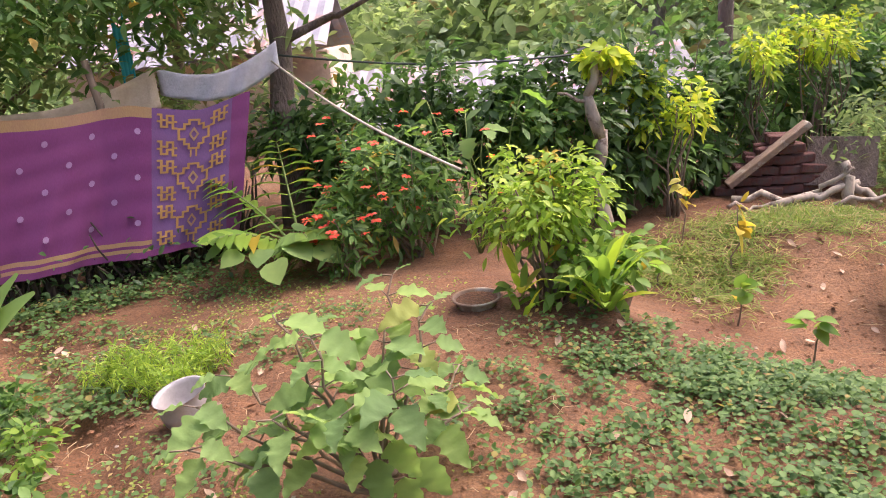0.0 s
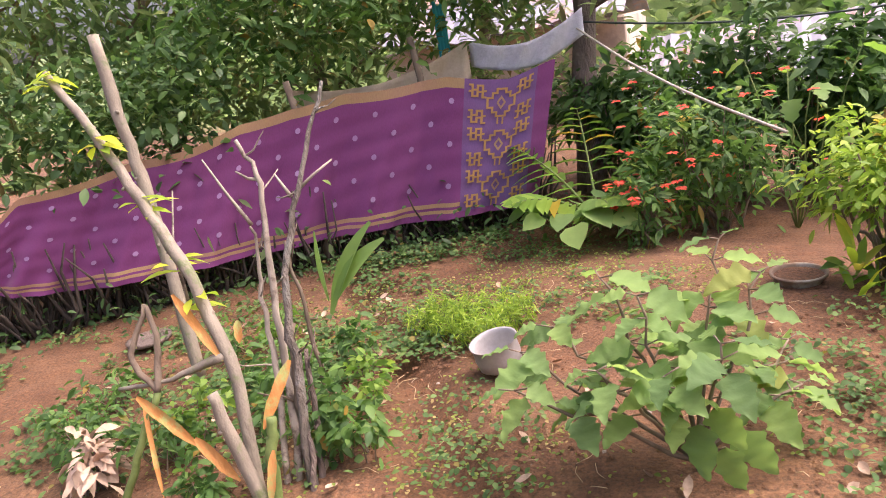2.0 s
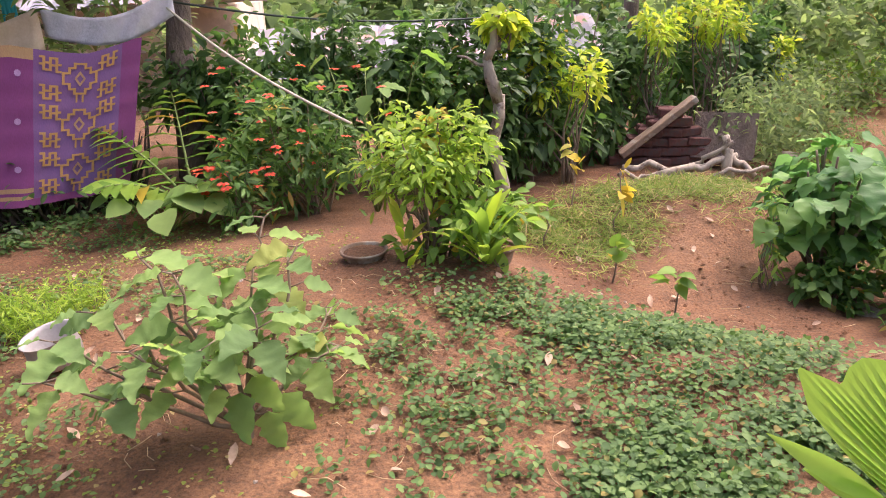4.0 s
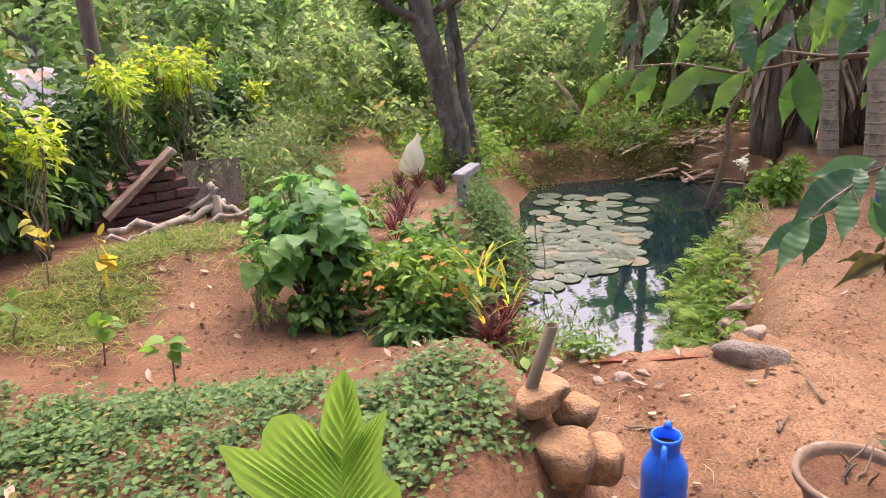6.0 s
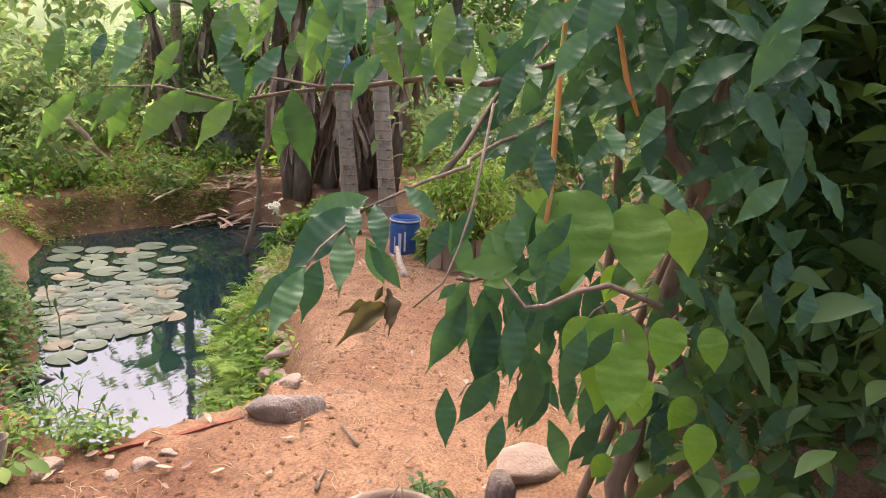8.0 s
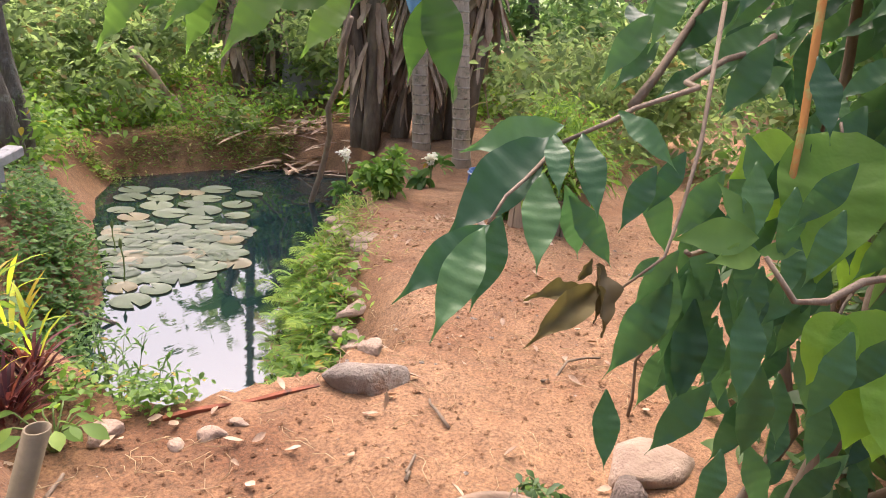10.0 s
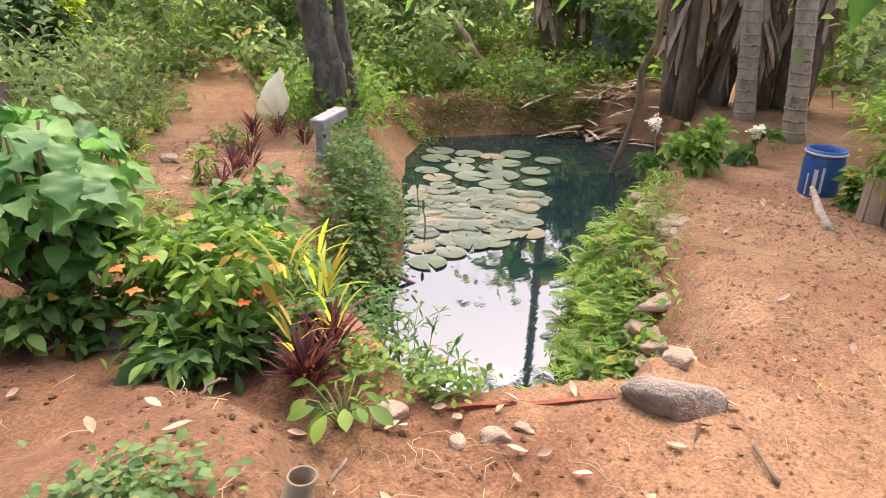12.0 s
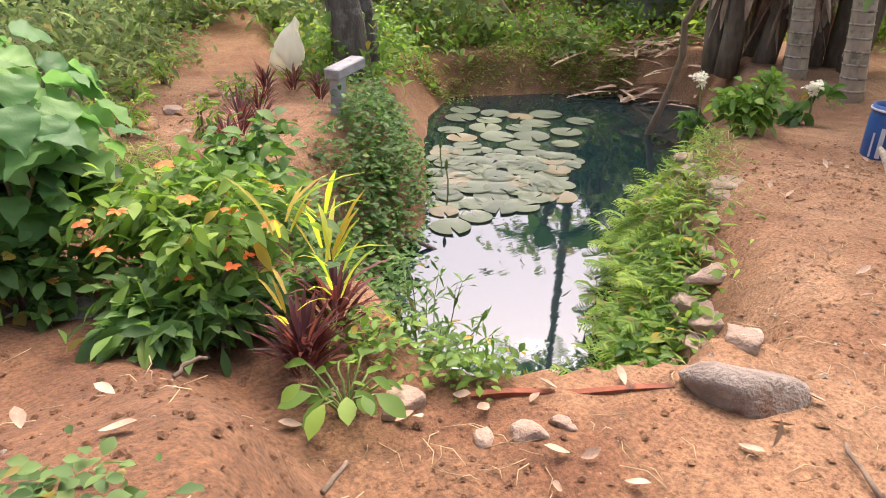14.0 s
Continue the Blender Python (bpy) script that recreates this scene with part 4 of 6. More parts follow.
def dead_branches():
    """A dead forked shrub: dark long stems, paler crooked ones and bare twigs."""
    root = thing("dead_shrub", (-1.72, .63, .42), "bare forked dead shrub standing beside stakes", "shrub")
    stems = ((((.165, .08, -.06), (.076, .205, .419), (.022, .315, .724), (.026, .496, 1.039), (.041, .665, 1.298)), .019, .006, BARK),
             (((.097, .086, -.06), (-.008, .238, .392), (-.064, .316, .721), (-.096, .396, 1.007), (-.173, .397, 1.163)), .018, .007, PALE_TWIG),
             (((.057, .06, -.06), (-.032, .215, .378), (-.127, .311, .656), (-.157, .36, .852)), .014, .005, PALE_TWIG),
             (((.05, .3, -.06), (-.033, .418, .228), (-.073, .43, .522), (-.101, .433, .765)), .012, .006, TWIG),
             (((.15, .12, -.06), (.12, .2, .2), (.1, .25, .45)), .014, .008, BARK_DARK), (((.2, .05, -.06), (.14, .14, .15), (.1, .2, .33)), .012, .007, BARK_DARK), (((.1, .15, -.06), (.05, .2, .3), (.03, .27, .52)), .012, .008, TWIG))
    for points, r0, r1, material in stems:
        points = np.array(points)
        u = np.linspace(0, 1, 4 * len(points))
        g = Geo()
        path = np.stack([np.interp(u, np.linspace(0, 1, len(points)), points[:, k]) for k in range(3)], -1) + RNG.normal(size=(len(u), 3)) * .005
        g.tube(path, (r0, (r0 + r1) / 2, r1), 7, .07)
        for k in range(5, len(u), 4):
            d = RNG.normal(size=3) * .05 + np.array([0, 0, .06])
            g.tube(bent(path[k], path[k] + d, 4, wild=.08), (.005, .002), 4)
        g.part("branch", material, root)
    for points in (((-.117, .329, .862), (-.193, .316, .98), (-.269, .307, 1.108)), ((.004, .444, .941), (.06, .504, .995), (.111, .556, 1.035)), ((-.699, .379, .5), (-.7, .38, .747), (-.708, .452, .966)), ((-.096, .396, 1.007), (-.13, .37, 1.02), (-.17, .358, 1.05)), ((-.004, .436, .933), (-.03, .43, .98), (-.055, .429, 1.018))):
        g = Geo()
        g.tube(points, (.008, .003), 5, .06)
        g.part("twig", PALE_TWIG, root)
    h = Geo()
    clump(h, (.12, .3, .2), (.16, .14, .22), 260, .055, .5, OVATE, 10)
    h.part("foliage", L_MID, root)
    g = Geo()
    g.leaves([(.0, .5, .45), (.02, .5, .5), (-.02, .52, .5)], [(.35, .3, 1), (.55, .2, .8), (-.1, .1, 1)], [(-.5, -.8, .2)] * 3, (.5, .42, .36), (.13, .1, .08), (.3, .8, 1, .85, .55, .2), .25, .3)
    g.part("palm_leaf", L_PALM_DARK, root, "broad pleated young palm leaf")


dead_branches()
for x, y, m in ((-1.5, .95, L_MID), (-2.2, .75, L_LIGHT), (-2.1, 1.2, L_MID), (-1.75, 1.25, L_LIGHT), (-2.6, .5, L_MID), (-2.75, 1.7, L_LIGHT)):
    shrub("weed", "small leafy weed at the foot of the stakes", "weed", on(x, y), (.14, .14, .13), 150, .05, m, .5, OVATE, lumps=7, group="weeds round the stakes", thick=.004)
shrub("dry_plant", "withered dark plant with curled leaves on soil", "plant", on(-2.4, .42), (.12, .12, .16), 110, .08, DRY, .4, LANCE, lumps=8, thick=.006, stem=BARK_DARK)
for x, y, r in ((-2.2, .62, .16), (-2.75, .55, .14), (-1.95, 1.0, .16), (-2.3, 1.3, .18), (-2.0, 1.55, .12), (-3.0, .85, .2), (-2.9, 1.5, .16), (-1.85, .5, .1)):
    shrub("weed", "thin leafy weed standing among the stakes", "weed", on(x, y), (r, r, .12), 130, .055, L_MID, .45, OVATE, lumps=7, group="weeds round the stakes", thick=.004)
d = thing("pot_lid", on(-3.6, 1.45, .02), "dark round lid lying on bare soil", "lid")
g = Geo()
g.spin(((.001, .02), (.1, .016), (.12, .03), (.13, .028), (.125, .008), (.001, 0)), sides=28)
g.part("disc", BARK_DARK, d)


def flower_head(geo, at, size, petals, tilt=.4):
    a = np.arange(petals) * 6.283 / petals + RNG.random()
    along = np.stack([np.cos(a), np.sin(a), np.full(petals, .15)], -1) + RNG.normal(size=(petals, 3)) * .15
    geo.leaves(np.repeat([at], petals, 0), along, np.repeat([(RNG.normal() * tilt, RNG.normal() * tilt - .3, 1)], petals, 0), size, size * .55, OVATE, .2)


def flowering(name, label, at, radii, count, length, leaf, petal, heads, size, clusters=1, shape=LANCE, ratio=.35, top=.55):
    root = shrub(name, label, "flowering shrub", at, radii, count, length, leaf, ratio, shape, lumps=22, thick=.008)
    for i in range(heads):
        g = Geo()
        a, d = RNG.uniform(0, 6.28), RNG.random() ** .5
        p = np.array([math.cos(a) * d * radii[0], -abs(math.sin(a)) * d * radii[1] - .12 * radii[1], radii[2] * (1.05 + RNG.uniform(-.15, .9) * top * 1.6)])
        for k in range(clusters):
            flower_head(g, p + RNG.normal(size=3) * size * .8 * (clusters > 1), size, 6)
        g.part("flower", petal, root, "bright flower head")
    return root


flowering("red_flower_shrub", "leggy shrub dotted with red-orange flower heads", on(-.95, 3.8), (.6, .45, .45), 1500, .085, L_MID, P_RED, 34, .034, 1, top=.8)
flowering("red_flower_shrub", "low shrub with a dense red flower cluster", on(-1.3, 3.4), (.25, .22, .22), 360, .08, L_MID, P_RED, 16, .038, 1)


def frond(geo, base, heading, length, rise, leaflets, width, droop=.55, twist=.0):
    """A palm frond of paired leaflets along an arching rib."""
    u = np.linspace(0, 1, 14)
    d = np.array([math.cos(heading), math.sin(heading), 0])
    rib = np.asarray(base) + d * (length * u)[:, None] + np.array([0, 0, 1.0]) * (rise * length * u - droop * length * u ** 2)[:, None]
    t = np.linspace(.15, 1, leaflets)
    at = np.stack([np.interp(t, u, rib[:, k]) for k in range(3)], -1)
    side = np.array([-d[1], d[0], 0])
    for s in (-1, 1):
        along = d * .75 + s * side + np.array([0, 0, .25]) + RNG.normal(size=(leaflets, 3)) * .06
        geo.leaves(at, along, np.repeat([(0, 0, 1.0)], leaflets, 0) - .5 * s * side, length * .5 * np.sin(np.pi * (.12 + .82 * t)), width, BLADE, .3, .2)
    return rib


def small_palm(at, label, n, length, material, width=.05, rise=1.0, start=0.0, fan=6.28):
    root = thing("small_palm", at, label, "palm")
    s, g = Geo(), Geo()
    for i in range(n):
        rib = frond(g, (0, 0, .05), start + fan * i / n, length * RNG.uniform(.8, 1.1), rise * RNG.uniform(.7, 1.2), 11, width)
        s.tube(np.concatenate([[(0, 0, -.05)], rib]), (.012, .003), 5)
    s.part("rib", GREEN_STEM, root)
    g.part("foliage", material, root)


small_palm(on(-1.72, 3.68), "young palm with broad pleated fronds by the fence", 6, .62, L_LIGHT, .085, 1.35)


def big_leaves(name, label, at, n, size, r, tall, material, shape=HEART, ratio=.95):
    """A clump of large round leaves on stalks, each leaf a piece of its own."""
    root = thing(name, at, label, "plant")
    s, g = Geo(), Geo()
    g.leaves([(0, 0, 0)], [(1, 0, 0)], [(0, 0, 1)], size, size * ratio, shape, .25, .15)
    me = g.mesh("leaf", material)
    for i in range(n):
        a, d = i * 2.4, r * math.sqrt((i + .5) / n)
        p = np.array([math.cos(a) * d, math.sin(a) * d, tall * RNG.uniform(.45, 1)])
        s.tube(bent((0, 0, -.03), p, 5, -.03), (.005, .003), 4)
        ob = new("leaf", me)
        ob.parent = root
        ob.matrix_basis = Matrix.Translation(p) @ Euler((RNG.normal() * .25, RNG.uniform(0, .5), a)).to_matrix().to_4x4() @ Matrix.Diagonal((*[RNG.uniform(.7, 1.2)] * 3, 1))
    tagged(s.part("branching", GREEN_STEM, root), kind="stuff")


big_leaves("squash_vine", "squash vine with round blue-green leaves", on(-1.75, 3.35), 14, .17, .32, .28, L_EGG)
big_leaves("pawpaw_sprout", "pale broad leaves rising behind the flower shrub", on(-.55, 3.9), 11, .15, .4, 1.05, L_LIGHT, LOBED, .8)


def bowl(at, r, tall, material, label, name="clay_pot", squash=1.0):
    root = thing(name, at, label, "pot")
    g = Geo()
    g.spin(((r * .6, 0), (r * .72, tall * .2), (r * .86, tall * .7), (r * .93, tall * .86), (r, tall * .87), (r * 1.02, tall), (r * .92, tall), (r * .88, tall * .9), (r * .7, tall * .3)), sides=30, squash=squash)
    g.part("body", material, root)
    e = Geo()
    e.spin(((r * .89, tall * .82), (r * .5, tall * .86), (.001, tall * .85)), sides=30, squash=squash)
    e.part("soil", SOIL, root, "dry soil filling the pot")
    return root


bowl(on(-.36, 2.66, -.03), .12, .08, CLAY, "squat old clay pot with a wide rim")
shrub("potted_bush", "bushy plant with lime young leaves and yellowing fronds", "bush", on(.0, 2.75), (.33, .28, .27), 1500, .06, L_SPRING, .42, OVATE, lumps=20, rise=.52)
shrub("potted_bush", "dark lower foliage of the bed's bushy plant", "bush", on(.12, 2.68), (.34, .3, .17), 480, .08, L_LIGHT, .5, OVATE, lumps=12, rise=.2)
shrub("golden_shrub", "golden young leaf tips on the potted bush", "shrub", on(-.02, 2.8, .3), (.1, .08, .08), 60, .06, L_YELLOW, .5, OVATE, lumps=4, rise=.34)
bowl(on(.3, 2.75), .1, .1, CLAY, "small clay pot half hidden under foliage")


# ---- ground cover ----
def creeper(name, label, spots, count, length, material, shape=OVATE, ratio=.7, tall=.06, clumps=60, spread=.09):
    """Low leaves in patches over a stretch of ground."""
    g = Geo()
    heads = []
    while len(heads) < clumps:
        x0, y0, x1, y1, w = spots[RNG.integers(0, len(spots))]
        u = RNG.random()
        x, y = x0 + (x1 - x0) * u + RNG.normal() * w, y0 + (y1 - y0) * u + RNG.normal() * w
        if x > 2.25 or y > 3 or x + .5 * (y - 1.2) < 2.1:
            heads.append((x, y))
    heads = np.array(heads)
    p = heads[RNG.integers(0, clumps, count)] + RNG.normal(size=(count, 2)) * spread
    z = lie(p[:, 0], p[:, 1]) + RNG.random(count) ** 1.3 * tall + .008
    along = unit(np.stack([RNG.normal(size=count), RNG.normal(size=count), RNG.normal(size=count) * .3 + .2], -1))
    face = unit(RNG.normal(size=(count, 3)) * .3 + (0, 0, 1))
    size = length * RNG.uniform(.6, 1.3, count)
    g.leaves(np.column_stack([p, z]), along, face, size, size * ratio, shape, .2)
    return tagged(g.part(name, material), label, "ground cover", kind="stuff")


creeper("ground_creeper", "small-leaved green creeper over the raised bed", ((.0, 1.6, 1.9, 1.75, .28), (.2, 2.1, 1.7, 2.2, .16), (.6, 1.1, 1.9, 1.3, .14)), 13000, .027, L_GROUND, clumps=260, tall=.085, spread=.055)
creeper("ground_creeper", "sparser creeper among clods of the bed", ((-.3, 1.7, .6, 2.3, .25), (.1, .9, 1.4, .9, .25), (-2.2, 2.1, -.8, 2.6, .25)), 2600, .027, L_GROUND, clumps=90, tall=.06, spread=.045)
creeper("ground_creeper", "weeds along the furrow and the fence", ((-1.4, 1.4, -.9, .8, .12), (-2.4, 3.2, -1.6, 3.2, .12), (-3.2, 1.2, -2.2, 1.6, .3), (-1.9, 1.7, -1.9, 2.1, .1)), 2400, .024, L_GROUND, clumps=130, tall=.05, spread=.06)
creeper("ground_creeper", "tiny sprouts and moss thinly spread over the bed", ((-3.2, 1.6, -1.3, 3.0, .3), (-2.6, 2.4, -.6, 2.9, .25), (-2.4, .6, -.6, 1.2, .3)), 3800, .018, L_GRASS, clumps=420, tall=.02, spread=.05)
creeper("ground_creeper", "low green weeds between the stakes and the fence", ((-3.9, 1.2, -2.6, 2.6, .22), (-3.2, 2.7, -2.3, 3.5, .1), (-2.4, 1.3, -2.0, 1.9, .2), (-3.2, .5, -2.2, .9, .25)), 5200, .035, L_GROUND, clumps=150, tall=.07, spread=.07)
creeper("grass", "thin yellow-green grass patch beyond the bed", ((.9, 4.2, 2.0, 4.6, .22), (.4, 3.9, 1.0, 3.6, .2)), 9000, .09, L_GRASS, BLADE, .07, .03, 300, .07)
creeper("grass", "thin grass by the dug pit", ((2.3, 3.9, 3.0, 4.4, .2),), 3500, .08, L_GRASS, BLADE, .07, .03, 90, .07)
creeper("bank_weeds", "ferns and weeds covering the pond's near bank", ((4.1, 2.2, 4.8, 2.65, .06), (4.6, 2.55, 5.45, 3.2, .09), (5.45, 3.25, 6.3, 3.75, .09)), 5200, .085, L_FERN, LANCE, .18, .24, 240, .09)
creeper("bank_weeds", "broad-leaved weeds on the near bank", ((4.2, 2.2, 4.9, 2.65, .06),), 900, .07, L_LIGHT, OVATE, .55, .22, 60, .08)
creeper("bank_weeds", "dry straw-coloured growth on the bank", ((5.2, 2.9, 6.3, 3.7, .12),), 4200, .09, L_GRASS, BLADE, .08, .14, 150, .1)
creeper("bank_weeds", "dark creeper hanging over the pond's far side", ((3.7, 3.7, 4.5, 4.9, .12), (4.6, 4.9, 5.4, 6.2, .13), (3.3, 3.3, 3.6, 3.9, .08)), 7500, .055, L_MID, OVATE, .55, .22, 230, .09)
creeper("bank_weeds", "low moss and weeds at the far waterline", ((6.8, 7.9, 8.6, 7.9, .1), (8.6, 7.7, 9.6, 6.9, .1)), 3000, .06, L_GRASS, OVATE, .4, .12, 110, .1)
creeper("edge_weeds", "weeds leaning out over the water's near edge", ((2.75, 2.25, 3.05, 2.3, .07), (3.0, 2.05, 3.2, 2.0, .04)), 420, .04, L_LIGHT, OVATE, .5, .12, 26, .05)

# ferns, leafy weeds and a few taller sprigs on the near bank
for i in range(34):
    u = RNG.random()
    x, y = 4.15 + 1.75 * u + RNG.normal() * .1, 2.2 + 1.35 * u + RNG.normal() * .09
    root = thing("fern", on(x, y, .02), "small arching fern on the pond bank", "fern", "ferns on the bank")
    g = Geo()
    n = int(RNG.integers(5, 9))
    for k in range(n):
        frond(g, (0, 0, .02), 6.283 * k / n + RNG.normal() * .3, RNG.uniform(.14, .26), RNG.uniform(.6, 1.3), 11, .014, .7)
    g.part("foliage", L_FERN if i % 3 else L_SPRING, root)
for x, y, r, m in ((4.12, 2.12, .13, L_LIGHT), (4.3, 2.36, .12, L_SPRING), (4.55, 2.45, .12, L_MID), (4.75, 2.75, .13, L_SPRING), (4.95, 2.6, .12, L_LIGHT), (5.2, 3.0, .14, L_MID), (5.5, 3.1, .12, L_SPRING), (5.75, 3.4, .14, L_FERN), (4.05, 2.25, .12, L_MID)):
    shrub("weed", "leafy weed clump on the pond bank", "weed", on(x, y), (r, r, r * .9), 170, .06, m, .5, OVATE, lumps=8, group="weeds on the bank", thick=.004)
for x, y, h in ((3.45, 2.36, .36), (3.3, 2.3, .25), (3.6, 2.3, .24), (3.18, 2.4, .3), (3.1, 2.3, .26)):
    root = thing("water_weed", (x, y, max(ground_at(x, y), WATER)), "feathery weed standing at the water's edge", "weed", "weeds at the water's edge")
    s, g = Geo(), Geo()
    for k in range(6):
        tip = np.array([RNG.normal() * .09, RNG.normal() * .09, h * RNG.uniform(.8, 1.5)])
        path = bent((0, 0, -.05), tip, 6, wild=.03)
        s.tube(path, (.004, .0015), 4)
        at = np.repeat(path[1:], 8, 0) + RNG.normal(size=(40, 3)) * .01
        g.leaves(at, RNG.normal(size=(40, 3)) + (0, 0, .5), RNG.normal(size=(40, 3)) * .3 + (0, 0, 1), .06, .012, SMALL, .2)
    s.part("branching", GREEN_STEM, root)
    g.part("foliage", L_MID, root)

# ---- beside the pond ----
def broad_shrub():
    root = thing("broad_leaf_shrub", on(2.1, 3.3), "lush shrub with large soft heart-shaped leaves", "shrub")
    s = Geo()
    me = blade(.15, .125, ROUND, .35, .08, .002, 5, .006).mesh("leaf", L_BIG)
    for i in range(26):
        a, d = i * 2.4, math.sqrt((i + .5) / 26)
        tip = np.array([math.cos(a) * d * .34, math.sin(a) * d * .34, .8 - .34 * d * d + RNG.normal() * .04])
        path = bent((RNG.normal() * .05, RNG.normal() * .05, -.05), tip, 6, wild=.04)
        s.tube(path, (.014, .006), 6)
        for k in range(11):
            q = path[-1 - int(RNG.random() * 2.6)] + RNG.normal(size=3) * .04
            ob = new("leaf", me)
            ob.parent = root
            ob.matrix_basis = Matrix.Translation(q) @ Euler((RNG.normal() * .3, RNG.uniform(-.1, .7), a + RNG.normal() * .9)).to_matrix().to_4x4() @ Matrix.Diagonal((*[RNG.uniform(.6, 1.15)] * 3, 1))
    s.part("branching", TWIG, root)
    h = Geo()
    clump(h, (0, 0, .38), (.22, .22, .3), 260, .12, .6, HEART, 10)
    h.part("foliage", L_DARK, root)


broad_shrub()
shrub("low_shrub", "dark low bush at the foot of the broad-leaved shrub", "bush", on(2.05, 3.05), (.26, .18, .13), 420, .07, L_MID, .6, OVATE, lumps=9, rise=.13)
shrub("dry_weed", "thin dry weed stems beside the shrub", "weed", on(1.72, 3.1), (.08, .08, .3), 90, .06, L_FERN, .35, LANCE, lumps=8, thick=.004)
flowering("orange_flower_bush", "leafy bush with small orange flowers by the pond", on(2.55, 2.85), (.34, .3, .27), 1500, .085, L_LIGHT, P_ORANGE, 16, .032, 1, LANCE, .4, .75)
shrub("flower_bush", "mid-green lower growth of the flower bush", "bush", on(2.5, 2.6), (.34, .2, .15), 700, .09, L_MID, .4, LANCE, lumps=12, rise=.16)
shrub("flower_bush", "dark leafy bush behind the orange flowers", "bush", on(2.9, 3.3), (.32, .34, .24), 800, .09, L_MID, .5, OVATE, lumps=14, rise=.25)


def croton(at, label, n, tall, material, tips, width=.015, name="croton"):
    root = thing(name, at, label, "plant")
    g, h = Geo(), Geo()
    for geo, m, reach in ((g, n, 1.0), (h, n // 3, 1.15)):
        a = RNG.uniform(0, 6.28, m)
        along = np.stack([np.cos(a) * .5, np.sin(a) * .5, RNG.uniform(.3, 1.3, m)], -1)
        at0 = np.stack([np.cos(a) * .03, np.sin(a) * .03, RNG.uniform(0, .55, m) * tall], -1)
        geo.leaves(at0, along, np.stack([np.cos(a), np.sin(a), np.full(m, .6)], -1) * -1, tall * reach * RNG.uniform(.4, .75, m), width, BLADE, .3, .3)
    g.part("foliage", material, root)
    h.part("young_leaves", tips, root, "bright yellow young leaves")


croton(on(.26, 2.45), "bird's nest fern with upright yellow-green straps", 20, .46, L_SPRING, L_LIME, .055, "strap_fern")
croton(on(-.12, 2.5), "yellowing strap fern leaning out of the bush", 8, .36, L_LIME, L_YELLOW, .04, "strap_fern")
croton(on(2.66, 2.28), "maroon croton with drooping dark leaves", 80, .26, L_MAROON, L_MAROON)
croton(on(2.64, 2.3, .12), "croton with upright yellow strap leaves", 5, .28, L_YELLOW, L_YELLOW, .014)
croton(on(2.84, 2.42), "maroon croton at the pond edge", 60, .3, L_MAROON, L_MAROON)
croton(on(2.76, 2.26, .25), "croton with upright yellow strap leaves", 7, .33, L_LIME, L_YELLOW, .013)
croton(on(2.68, 2.42, .36), "croton with upright yellow strap leaves", 6, .34, L_YELLOW, L_LIME, .013)
croton(on(3.1, 3.0, .1), "tall croton with pale yellow straps", 10, .55, L_LIME, L_YELLOW, .025)
for x, y in ((3.3, 4.6), (3.5, 4.9), (3.75, 5.2), (4.3, 6.4), (4.6, 6.5), (4.7, 6.2)):
    croton(on(x, y), "small dark red shrub on bare soil", 40, .3, L_MAROON, L_MAROON)
big_leaves("taro_sprout", "bright low leafy sprout on bare soil", on(2.68, 2.06), 18, .085, .13, .15, L_LIGHT, OVATE, .6)


def slab_post():
    root = thing("cement_marker", on(4.3, 5.1, -.1), "weathered cement slab post with a capped top", "marker")
    root.rotation_euler.z = radians(28)
    g = Geo()
    g.box((.1, .08, .5), pose(0, 0, .15))
    g.part("post", CEMENT, root, smooth=False)
    g = Geo()
    g.box((.36, .12, .075), pose(.1, 0, .4, 0, -6, 0))
    g.part("cap", CEMENT, root, smooth=False)


slab_post()


def bag_on_stick():
    root = thing("bag_on_stick", on(4.75, 6.9), "white plastic bag pulled over a stick", "bag")
    g = Geo()
    stick(g, (0, 0, -.1), (.02, 0, .45), .012, .01)
    g.part("stick", TWIG, root)
    bm = bmesh.new()
    bmesh.ops.create_icosphere(bm, subdivisions=4, radius=.115)
    for v in bm.verts:
        h = (v.co.z + .115) / .23
        a = math.atan2(v.co.y, v.co.x)
        k = (1.25 - 1.05 * h) * (1 + .2 * math.sin(5 * a + 4 * h) + .1 * math.sin(11 * a)) + .35 * noise.noise(v.co * 14)
        v.co = Vector((v.co.x * k * 1.5 + .1 * h * h, v.co.y * k * .8, v.co.z * 1.55 + .42 - .07 * (1 - h) * (1 + math.sin(3 * a)) + .03 * noise.noise(v.co * 20)))
    me = bpy.data.meshes.new("bag")
    bm.to_mesh(me)
    bm.free()
    me.materials.append(P_WHITE)
    me.shade_smooth()
    new("bag", me).parent = root


bag_on_stick()


